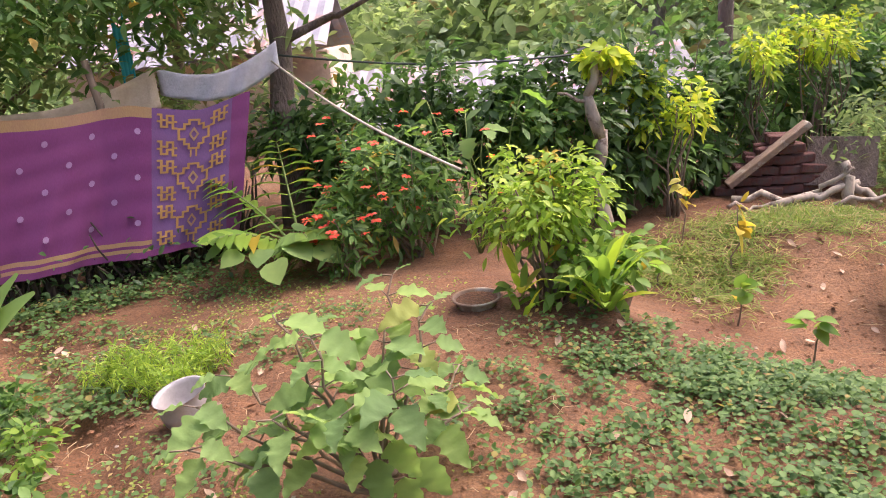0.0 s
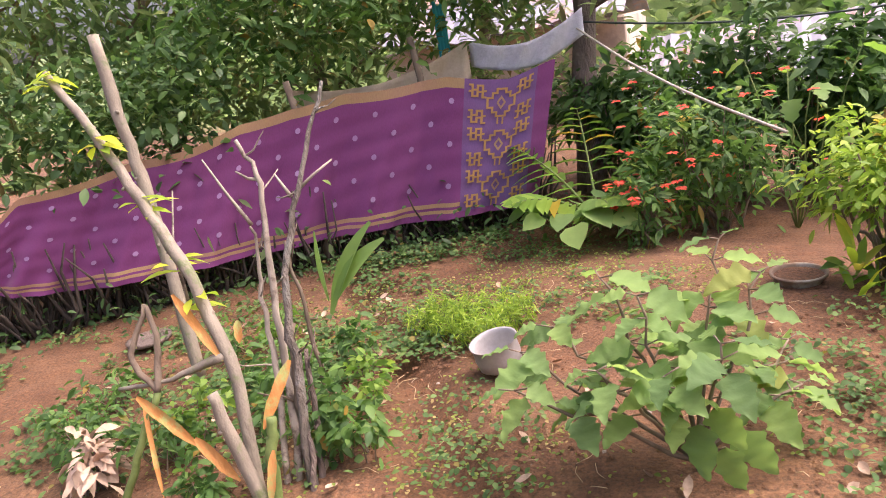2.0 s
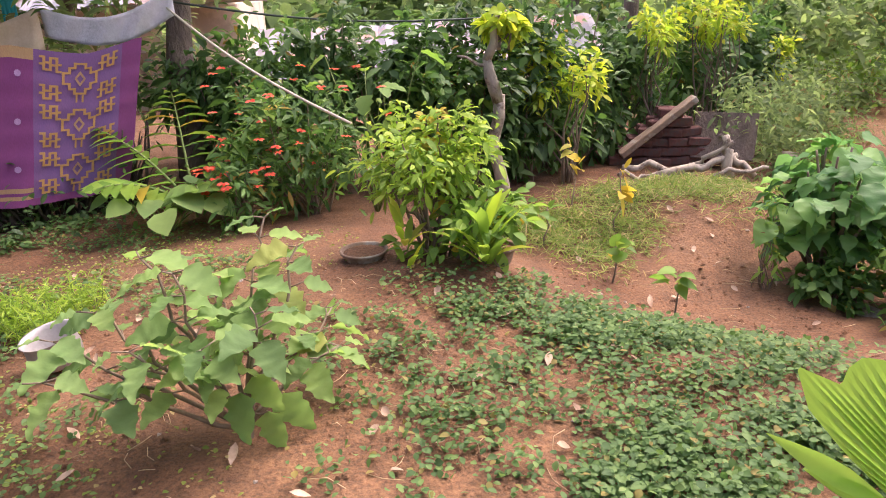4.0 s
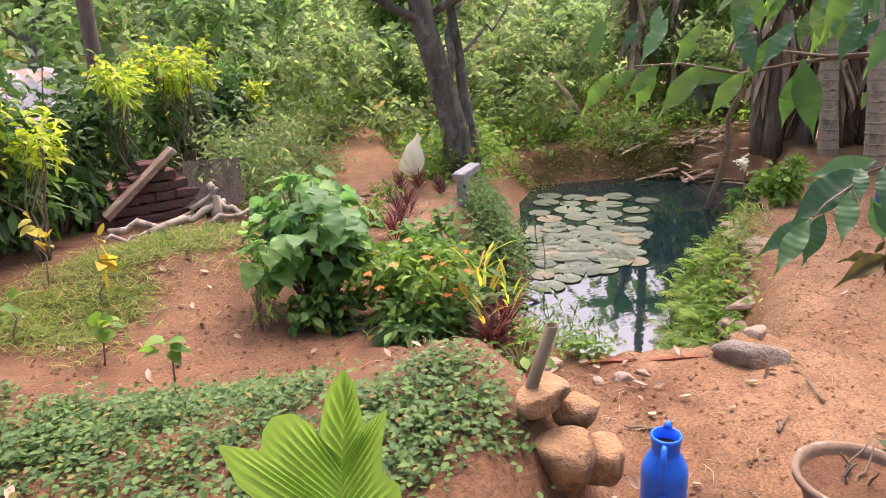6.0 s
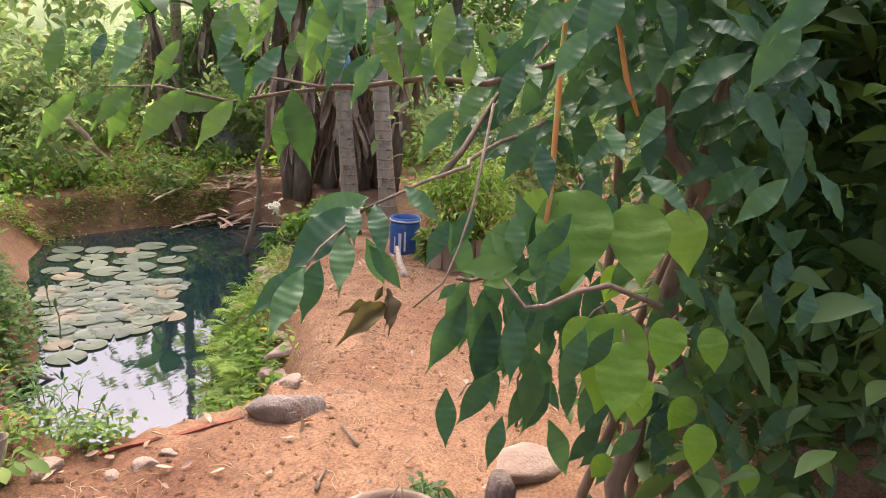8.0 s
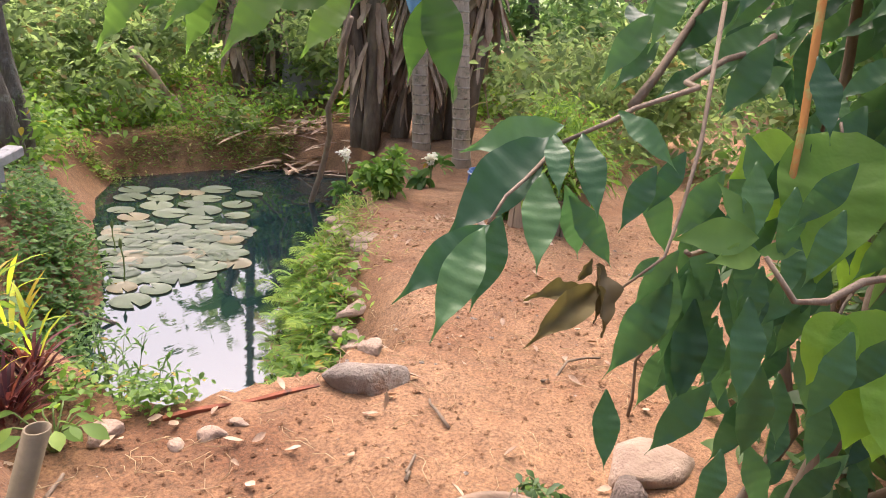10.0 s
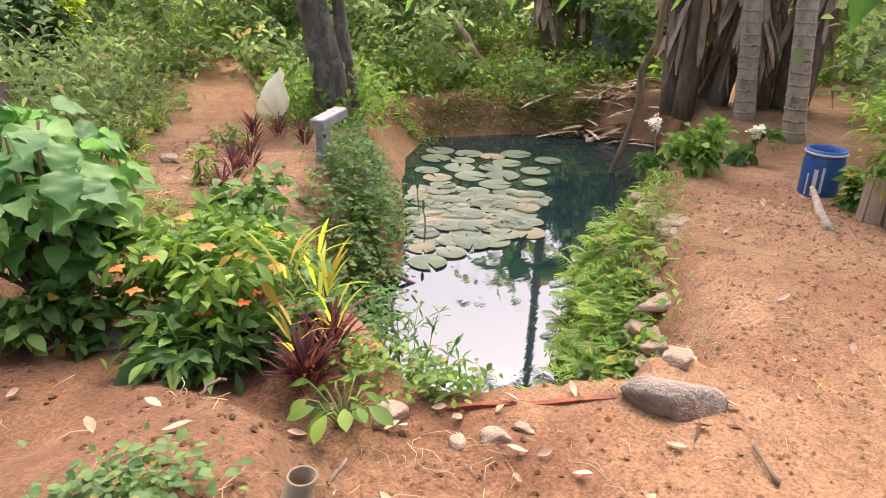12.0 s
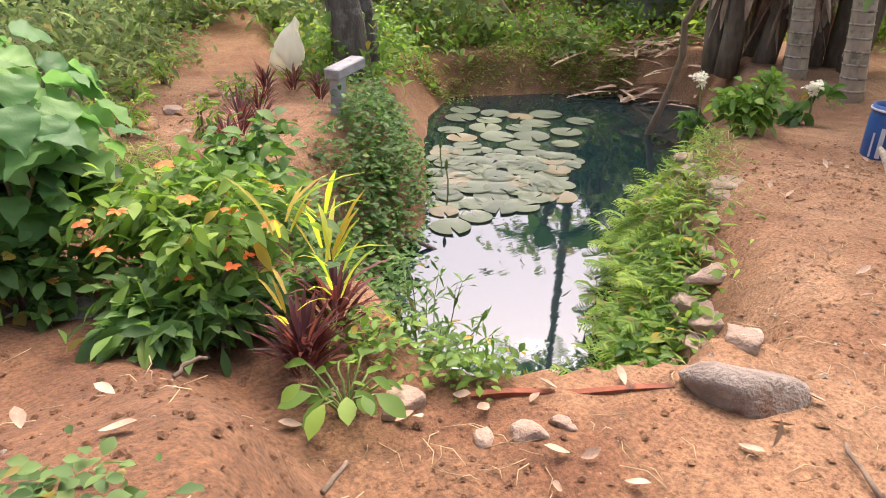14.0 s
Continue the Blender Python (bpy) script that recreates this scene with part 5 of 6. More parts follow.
def lilies():
    """Pads afloat in a drift across the pond, each a notched disc with a raised rim."""
    root = thing("water_lily", (6.2, 5.3, WATER), "water lily with round grey-green floating pads", "water lily")
    kinds = []
    for k in range(3):
        g = Geo()
        n = 20
        v = [(0, 0, .0)]
        for ring, z in ((.55, .001), (.93, .002), (1.0, .005)):
            v += [(ring * math.cos(a), ring * math.sin(a), z + .002 * math.sin(3 * a + k) * ring) for a in np.linspace(.13, 6.15, n)]
        f = [[0, 1 + i, 2 + i] for i in range(n - 1)]
        f += [[1 + r * n + i, 1 + (r + 1) * n + i, 2 + (r + 1) * n + i, 2 + r * n + i] for r in range(2) for i in range(n - 1)]
        g.add(v, f)
        kinds.append(g.mesh("pad", L_PAD))
    placed = []
    tries = 0
    drift = ((4.5, 4.5), (6.0, 4.45), (6.9, 5.2), (8.2, 6.35), (7.1, 7.5), (6.0, 6.2), (5.1, 5.2))
    while len(placed) < 215 and tries < 9000:
        tries += 1
        x, y = RNG.uniform(4.3, 8.4), RNG.uniform(4.3, 7.7)
        u = .5 if x + y < 12.2 else .9
        r = RNG.uniform(.11, .16) if u < .75 else RNG.uniform(.14, .2)
        if float(off_line(np.array(x), np.array(y), drift, True)) > -.02 or float(off_line(np.array(x), np.array(y), POND, True)) > -.08:
            continue
        near = min((math.hypot(x - a, y - b) / (r + c) for a, b, c in placed), default=9)
        if near < (.58 if u < .75 else .9):
            continue
        placed.append((x, y, r))
        ob = new("pad", kinds[len(placed) % 3])
        ob.parent = root
        ob.matrix_basis = pose(x - 6.2, y - 5.3, .003 + .0014 * (len(placed) % 6), RNG.normal() * .6, RNG.normal() * .6, RNG.uniform(0, 360)) @ Matrix.Diagonal((r, r, 1, 1))
    for x, y, t in ((5.15, 4.9, .3), (5.6, 5.6, .22)):
        g = Geo()
        g.tube(bent((x - 6.2, y - 5.3, -.1), (x - 6.22, y - 5.28, t), 5), .006, 5)
        g.spin(((.004, t - .01), (.016, t + .02), (.012, t + .06), (.001, t + .085)), (x - 6.22, y - 5.28, 0), 8)
        g.part("bud", GREEN_STEM, root, "closed lily bud on a stalk")


lilies()
for a, b, r, label in (((8.42, 5.58, WATER - .3), (7.25, 4.2, 1.4), .036, "long bare pole leaning out of the pond"),):
    p = thing("leaning_pole", a, label, "pole")
    g = Geo()
    stick(g, (0, 0, 0), Vector(b) - Vector(a), r * 1.1, r * .75, 9, .012)
    g.part("pole", WOOD, p)
p = thing("leaning_pole", (4.35, 4.55, -.8), "thin dark stick leaning into the pond", "pole")
g = Geo()
stick(g, (-.25, .1, .25), (.35, -.35, -.1), .02, .015)
g.part("pole", BARK_DARK, p)

# rusty edging, rock and stones
p = thing("iron_edging", (3.3, 1.8, -.02), "rusty iron strip set in the soil at the pond's edge", "edging")
p.rotation_euler.z = math.atan2(1.63 - 1.98, 3.58 - 2.98)
g = Geo()
n = 16
v = []
for i in range(n):
    x = (i / (n - 1) - .5) * .62
    b = .006 * math.sin(i * .5)
    v += [(x, b - .008, -.08), (x, b - .008, .029 + .004 * math.sin(i * .7)), (x, b + .012, .031 + .004 * math.sin(i * .7)), (x, b + .012, -.08)]
g.add(v, [[4 * i + k, 4 * i + 4 + k, 4 * i + 5 + k, 4 * i + 1 + k] for i in range(n - 1) for k in range(3)])
g.part("strip", RUST, p, smooth=False)
boulder("rock", "large rounded grey rock half sunk in soil", "rock", on(3.71, 1.5, .0), (.36, .23, .19), ROCK, -38)
for x, y, s, m in ((2.83, 2.02, .13, PALE_STONE), (2.95, 1.8, .08, PALE_STONE), (3.06, 1.74, .1, PALE_STONE), (3.16, 1.7, .06, PALE_STONE), (3.97, 1.66, .14, PALE_STONE), (2.2, 2.95, .15, ROCK), (2.35, 2.7, .14, ROCK), (3.0, 3.75, .2, ROCK), (3.35, 4.1, .22, ROCK)):
    boulder("stone", "pale stone lying on bare soil", "stone", on(x, y, .0), (s * 1.1, s * .8, s * .6), m, RNG.uniform(0, 180), "stones by the pond", .4, .1)
for i, (x, y) in enumerate(((4.28, 1.72), (4.55, 2.0), (4.72, 2.15), (4.88, 2.28), (5.02, 2.42), (5.2, 2.55), (5.36, 2.68), (5.5, 2.84), (5.68, 2.96), (5.85, 3.1), (6.05, 3.22), (6.3, 3.35))):
    for k in (0, 1):
        px, py = x + RNG.normal() * .05 - .09 * k, y + RNG.normal() * .05 + .11 * k
        boulder("edging_stone", "flat weathered stone edging the path", "stone", on(px - .02, py + .02, -.01), (RNG.uniform(.16, .38), RNG.uniform(.13, .24), RNG.uniform(.06, .09)), PALE_STONE,
                RNG.uniform(0, 180), "flat stones along the path", .42, .22)

# the drum, log and planter on the path
def drum():
    root = thing("blue_drum", on(7.36, 2.72, -.02), "open blue plastic drum with white paint smears", "drum")
    g = Geo()
    r = .15
    g.spin(((r * .94, 0), (r, .03), (r, .29), (r * .95, .32), (r * .93, .335), (r * 1.0, .34), (r * 1.0, .36), (r * .97, .365), (r * .97, .38), (r * .88, .38), (r * .88, .32), (r * .9, .05), (.001, .04)), sides=36)
    g.part("body", BLUE, root)
    g = Geo()
    g.spin(((r * .99, .343), (r * 1.04, .348), (r * 1.04, .358), (r * .99, .361)), sides=36)
    g.part("rim_band", WHITE_PAINT, root, "pale scuffed rim band")
    g = Geo()
    a0 = math.atan2(.405 - 2.72, 1.733 - 7.36)
    for s, w, lo, hi in ((-.25, .1, .03, .24), (.08, .06, .06, .26), (-.62, .05, .03, .2)):
        v = []
        for i in range(6):
            a = a0 + s + w * (i / 5 - .5) * 2
            v += [((r + .004) * math.cos(a), (r + .004) * math.sin(a), lo), ((r + .004) * math.cos(a), (r + .004) * math.sin(a), hi)]
        g.add(v, [[2 * i, 2 * i + 2, 2 * i + 3, 2 * i + 1] for i in range(5)])
    g.part("paint_smears", WHITE_PAINT, root, "white paint smears")


drum()
p = thing("log", on(6.45, 2.3, .03), "pale split log lying on the path", "log")
g = Geo()
g.tube([(.45, .27, .0), (.2, .13, .02), (-.1, -.05, .01), (-.42, -.26, .02)], (.018, .024, .03, .036), 8, .01)
g.part("wood", PALE_TWIG, p)


def planter():
    root = thing("planter", on(6.78, 1.85), "rough wooden planter tub with soil", "planter")
    for i in range(14):
        a = i * 6.283 / 14
        g = Geo()
        g.box((.13, .03, .34 + RNG.normal() * .03), pose(.3 * math.cos(a), .3 * math.sin(a), .15, RNG.normal() * 4, 0, math.degrees(a) + 90))
        g.part("stave", WOOD, root, smooth=False)
    g = Geo()
    g.spin(((.29, .26), (.001, .28)), sides=18)
    g.part("soil", SOIL, root)


planter()
shrub("planter_bush", "feathery light green bush growing in the planter", "bush", on(6.78, 1.85, .22), (.5, .5, .42), 3000, .075, L_FERN, .3, LANCE, lumps=24)
shrub("weed", "bright green weed beside the drum", "weed", on(7.3, 2.35), (.2, .16, .14), 260, .12, L_LIGHT, .4, LANCE, lumps=7)


# ---- palms and bananas ----
def areca(at, tall, lean, label):
    root = thing("areca_palm", at, label, "palm", "areca palms")
    g, c = Geo(), Geo()
    spine = bent((0, 0, -.1), (lean[0], lean[1], tall), 40, wild=0)
    radii = np.interp(np.linspace(0, 1, 40), (0, .02, .1, 1), (.13, .115, .1, .075))
    g.tube(spine, radii, 12)
    g.part("trunk", PALM_BARK, root)
    u = np.linspace(0, 1, 40)
    for k in range(24):
        h = (.06 + k * .115) / tall * (1 + .0 * k)
        q = np.array([np.interp(h, u, spine[:, j]) for j in range(3)])
        ring = Geo()
        r = float(np.interp(h, u, radii))
        ring.spin(((r * .98, -.012), (r * 1.06, -.006), (r * 1.06, .006), (r * .98, .012)), q, 12)
        ring.part("ring", PALE_TWIG, root)
    for i in range(9):
        frond(c, spine[-1], i * .698, 1.9, .9, 26, .07, 1.0)
    c.part("crown", L_PALM_DARK, root)
    return spine


sp = areca(on(9.15, 4.42), 7.0, (-.45, .45), "ringed areca palm trunk at the path's end")
areca(on(8.9, 3.72), 6.5, (-.4, .45), "second ringed areca palm by the path")
areca(on(11.3, 9.3), 6.6, (.2, .3), "tall areca palm beyond the pond")
areca(on(13.0, 6.0), 8.5, (-.3, .1), "tall slender areca palm behind the bananas")
b = thing("blue_bag", (9.02, 4.54, 1.62), "blue plastic bag tied round a palm trunk", "bag")
bm = bmesh.new()
bmesh.ops.create_icosphere(bm, subdivisions=3, radius=.13)
for v in bm.verts:
    s = 1 + .25 * noise.noise(v.co * 11)
    v.co = Vector((v.co.x * s * (1 + v.co.z), v.co.y * s * (1 + v.co.z), v.co.z * 1.6 * s))
me = bpy.data.meshes.new("bag")
bm.to_mesh(me)
bm.free()
me.materials.append(BLUE_BAG)
me.shade_smooth()
new("bag", me).parent = b


def banana(at, stems, label):
    root = thing("banana_clump", at, label, "banana plant", "banana clumps")
    for i in range(stems):
        a = i * 2.4
        x, y = math.cos(a) * .28, math.sin(a) * .28
        g = Geo()
        tall = RNG.uniform(1.8, 2.8)
        spine = bent((x, y, -.1), (x * 1.9 + RNG.normal() * .1, y * 1.9, tall), 7, wild=.01)
        g.tube(spine, (.13, .11, .07), 10, .06)
        g.part("stem", TWIG, root)
        d = Geo()
        m = 34
        aa = RNG.uniform(0, 6.28, m)
        z = RNG.uniform(.4, 1, m)
        p0 = np.array([[np.interp(q, np.linspace(0, 1, 7), spine[:, k]) for k in range(3)] for q in z]) + np.stack([np.cos(aa), np.sin(aa), 0 * aa], -1) * .1
        d.leaves(p0, np.stack([np.cos(aa) * .3, np.sin(aa) * .3, -np.ones(m)], -1) + RNG.normal(size=(m, 3)) * .15, np.stack([np.cos(aa), np.sin(aa), 0 * aa + .1], -1), RNG.uniform(.3, .9, m), RNG.uniform(.05, .14, m), (.5, 1, .7, .9, .2), .0, .6)
        d.part("dead_foliage", DRY, root, "hanging dry brown leaf sheaths")
        gl = Geo()
        for k in range(4):
            h = k * 1.57 + i
            gl.leaves([spine[-1]], [(math.cos(h), math.sin(h), .9)], [(math.cos(h) * -.6, math.sin(h) * -.6, 1)], 1.5, .42, (.3, .9, 1, .9, .75, .4, .05), .75, .2)
        gl.part("foliage", L_MID, root)


banana(on(9.75, 5.45), 5, "banana clump wrapped in hanging dead leaves")
banana(on(9.9, 4.55), 4, "banana stems with dry brown leaf sheaths")
banana(on(11.2, 9.0), 2, "broken dry banana stems in scrub")
p = thing("fallen_banana", on(9.3, 8.6), "broken dead banana stem leaning in scrub", "banana stem")
g = Geo()
stick(g, (0, 0, 0), (-.75, .35, 1.1), .06, .05, 7, .02)
g.part("stem", DRY, p)
p = thing("leaf_litter", on(9.6, 6.6), "heap of fallen dry banana leaves", "litter", kind="stuff")
g = Geo()
n = 160
q = np.stack([RNG.normal(size=n) * .5, RNG.normal(size=n) * .35, RNG.random(n) * .14 + .02], -1)
q[:, 2] += height(q[:, 0] + 9.6, q[:, 1] + 6.6) - p.location.z
g.leaves(q, RNG.normal(size=(n, 3)) * (1, 1, .15), RNG.normal(size=(n, 3)) * .3 + (0, 0, 1), RNG.uniform(.3, .7, n), .06, (.4, 1, .6, .9, .1), .1, .5)
g.part("heap", DRY, p)
root = shrub("white_flower_plant", "leafy plants with white globe flowers by the path", "flowering plant", on(6.95, 3.55), (.24, .2, .2), 420, .1, L_LIGHT, .5, OVATE, lumps=12, rise=.24)
for x, y, z in ((7.25, 4.22, .08), (7.3, 3.8, .06), (7.75, 3.5, .1)):
    f = thing("white_flower", on(x, y), "white globe flower head on a leafy stalk", "flower", "white flowers")
    s = Geo()
    top = z - f.location.z
    s.tube(bent((0, 0, -.05), (0, 0, top), 5), (.012, .007), 5)
    s.part("stalk", GREEN_STEM, f)
    g = Geo()
    clump(g, (0, 0, top * .55), (.16, .16, .16), 60, .14, .5, OVATE, 5)
    g.part("foliage", L_MID, f)
    g = Geo()
    clump(g, (0, 0, top), (.065, .065, .05), 160, .035, .8, OVATE, 12)
    g.part("flower", P_WHITE, f)


# ---- near things at the bed's edge ----
for at, s, m, turn in (((2.03, 1.08, .565), (.2, .15, .13), LATERITE, 20), ((2.16, 1.06, .48), (.14, .13, .15), LATERITE, -30), ((2.22, .985, .3), (.14, .14, .22), LATERITE, 10), ((2.16, .9, .12), (.16, .15, .2), LATERITE, 40),
                       ((2.06, 1.0, .36), (.24, .2, .34), LATERITE, 0), ((1.95, .86, .2), (.22, .2, .26), LATERITE, 60), ((2.26, 1.6, .14), (.2, .15, .1), PALE_STONE, 0), ((2.2, 1.32, .25), (.2, .16, .2), LATERITE, 10), ((2.32, 1.9, .06), (.18, .14, .09), PALE_STONE, 0)):
    boulder("bed_stone", "rough orange-brown stone edging the raised bed", "stone", at, tuple(k * 1.02 for k in s), m, turn, "stones edging the bed", .34, .2)
p = thing("pipe", (1.99, 1.13, .5), "short brown plastic pipe standing out of the soil", "pipe")
g = Geo()
q = np.array([(-.017, .026, -.1), (.054, -.084, .325)])
a = np.arange(20) * 6.283 / 20
ring = lambda r, c: [(c[0] + r * math.cos(t), c[1] + r * math.sin(t), c[2]) for t in a]
v = ring(.0215, q[0]) + ring(.0215, q[1]) + ring(.018, q[1]) + ring(.018, q[1] * .4)
g.add(v, [[20 * i + k, 20 * i + (k + 1) % 20, 20 * i + 20 + (k + 1) % 20, 20 * i + 20 + k] for i in range(3) for k in range(20)])
g.part("tube", PVC, p)
g = Geo()
g.add(ring(.0178, q[1] * .5), [list(range(20))])
g.part("hollow", INNER_SHADE, p, "near-black disc painting the shade inside the pipe")


def jug():
    root = thing("blue_can", on(2.515, .99), "bright blue plastic can with neck and handle", "can")
    root.scale = (.98, .98, 1.24)
    g = Geo()
    g.spin(((.05, 0), (.078, .006), (.084, .02), (.081, .035), (.084, .05), (.081, .065), (.084, .08), (.084, .125), (.08, .138), (.062, .172), (.054, .182), (.051, .188), (.052, .222), (.056, .228), (.056, .24), (.048, .24), (.045, .2), (.04, .17)), sides=32)
    g.part("body", BLUE_BRIGHT, root)
    g = Geo()
    g.spin(((.046, .205), (.001, .204)), sides=24)
    g.part("mouth", INNER_SHADE, root, "near-black disc painting the shade in the open neck")
    d, e = np.array([-.8, -.6, 0]), np.array([0, 0, 1])
    g = Geo()
    g.tube([d * .05 + e * .225, d * .074 + e * .22, d * .092 + e * .195, d * .096 + e * .15, d * .094 + e * .11, d * .082 + e * .09], .0115, 9)
    g.part("handle", BLUE_BRIGHT, root)
    g = Geo()
    g.tube([-d * .05 + e * .232, -d * .066 + e * .246, -d * .075 + e * .25], (.02, .012, .006), 8)
    g.part("spout", BLUE_BRIGHT, root)
    g = Geo()
    g.tube([d * .08 + e * .075, d * .092 + e * .072], (.014, .01), 10)
    g.part("tap_boss", BLUE_BRIGHT, root)


jug()
bowl(on(2.93, .535), .2, .2, CLAY, "wide weathered clay pot with soil and twigs", "plant_pot")
for i in range(5):
    g = Geo()
    stick(g, (2.93 + RNG.normal() * .04, .535 + RNG.normal() * .04, .16), (2.93 + RNG.normal() * .08, .535 + RNG.normal() * .08, .27), .006, .003, 5, .06)
    tagged(g.part("dry_twig", TWIG), "dry twig standing in the clay pot", "twig", "twigs in the pot")
boulder("stump_stone", "weathered mossy stone block on the yard's edge", "stone", on(3.8, .34, .0), (.42, .24, .2), PALE_STONE, -25, rough=.25, flat=.12)
boulder("stump_stone", "broken stone piece leaning by the pot", "stone", on(3.36, .3, .1), (.14, .12, .24), BARK_DARK, 20, rough=.25, flat=.06)
shrub("weed", "small green weed by the clay pot", "weed", on(3.26, .56), (.1, .1, .1), 160, .05, L_DARK, .4, LANCE, lumps=5)


def bright_palm():
    """A palm seedling: one broad leaf, pleated from the midrib out, with notched lobes."""
    root = thing("palm_seedling", on(1.09, .465), "bright green palm seedling with one pleated leaf", "palm")
    foot = np.array((1.091, .465, .874)) - np.array(root.location)
    right, up, out = np.array([.94, -.42, -.03]), np.array([.17, .3, .97]), np.array([-.38, -.86, .33])
    s = Geo()
    s.tube(np.concatenate([bent((0, 0, -.05), foot, 5, wild=.02), [foot + up * .15 + right * .012, foot + up * .295 + right * .026]]), (.01, .008, .002), 6)
    s.part("rib", L_LIME, root)
    left = ((.02, -.022, .013), (.05, -.092, .06), (.1, -.162, .12), (.16, -.195, .192), (.22, -.157, .185), (.27, -.12, .178), (.33, -.115, .21), (.4, -.097, .234), (.46, -.062, .238), (.52, -.029, .215), (.56, -.022, .19), (.65, -.015, .235), (.8, 0, .28), (1, .026, .307))
    other = ((.02, .09, -.02), (.06, .113, .05), (.12, .108, .1), (.18, .078, .125), (.3, .083, .175), (.42, .095, .233), (.5, .073, .22), (.58, .054, .21), (.72, .048, .245), (.85, .043, .28), (1, .026, .307))
    for edge in (left, other):
        e = np.array(edge)
        folds, across = 46, 7
        t = np.linspace(0, 1, folds)
        e = np.stack([np.interp(t, np.linspace(0, 1, len(e)), e[:, k]) for k in range(3)], -1)
        v = []
        for k, (u, x, y) in enumerate(e):
            a = np.array([.026 * u, .295 * u * .93])
            for i in range(across):
                f = i / (across - 1)
                p = a + (np.array([x, y]) - a) * f
                v.append(foot + right * p[0] + up * p[1] + out * (.0045 * (-1) ** k * math.sin(math.pi * min(1, f + .12)) - .22 * abs(p[0] - .013) ** 1.3 + .02 * u))
        g = Geo()
        g.add(v, [[across * k + i, across * k + i + 1, across * (k + 1) + i + 1, across * (k + 1) + i] for k in range(folds - 1) for i in range(across - 1)])
        g.part("blade", L_PALM, root, smooth=False)
    for x, y, w in ((-.23, .08, .045), (-.16, .03, .04), (.16, .03, .03), (.19, .015, .025)):
        g = Geo()
        g.leaves([foot + right * .0 - up * .01], [right * x + up * y - out * .03], [out], math.hypot(x, y), w, (.1, .6, 1, .9, .5, .03), .05, .3)
        g.part("leaflet", L_PALM, root)
    for i in range(3):
        g = Geo()
        frond(g, foot * .5, 1.0 + i * 2.1, .3, .5, 12, .03, .7)
        g.part("frond", L_LIME, root)


bright_palm()


# ---- the coffee bush and the climbing vine ----
COFFEE_SHAPE = (.08, .5, .85, 1.0, .88, .5, .03)
coffee = [blade(.185, .064, RIBBED, .08 + .12 * k, .14, .0011, 9, .004, 46).mesh("leaf", L_COFFEE) for k in range(3)]
young = [blade(.185, .06, RIBBED, .1 + .1 * k, .15, .002, 6, .002).mesh("leaf", L_MID) for k in range(2)]
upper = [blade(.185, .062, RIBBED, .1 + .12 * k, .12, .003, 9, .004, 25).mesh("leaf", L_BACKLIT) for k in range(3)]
dried = [blade(.185, .06, RIBBED, .1, .9, .004, 5, .012).mesh("leaf", L_DRIED)]
hearts = [blade(.18, .124, OVAL, .1 + .1 * k, .12, .0009, 7, .004, 41).mesh("leaf", L_HEART) for k in range(3)]


def set_leaf(root, me, at, heading, dip, roll, size):
    ob = new("leaf", me)
    ob.parent = root
    ob.matrix_basis = Matrix.Translation(Vector(at)) @ Euler((roll, dip, heading)).to_matrix().to_4x4() @ Matrix.Diagonal((size, size, size, 1))


def hang(root, me, places, length, face=(-.75, -.4, .5), wide=1.0):
    for base, tip in places:
        leaf_to(root, me[RNG.integers(0, len(me))], base, tip, length, face, wide * RNG.uniform(.9, 1.1))


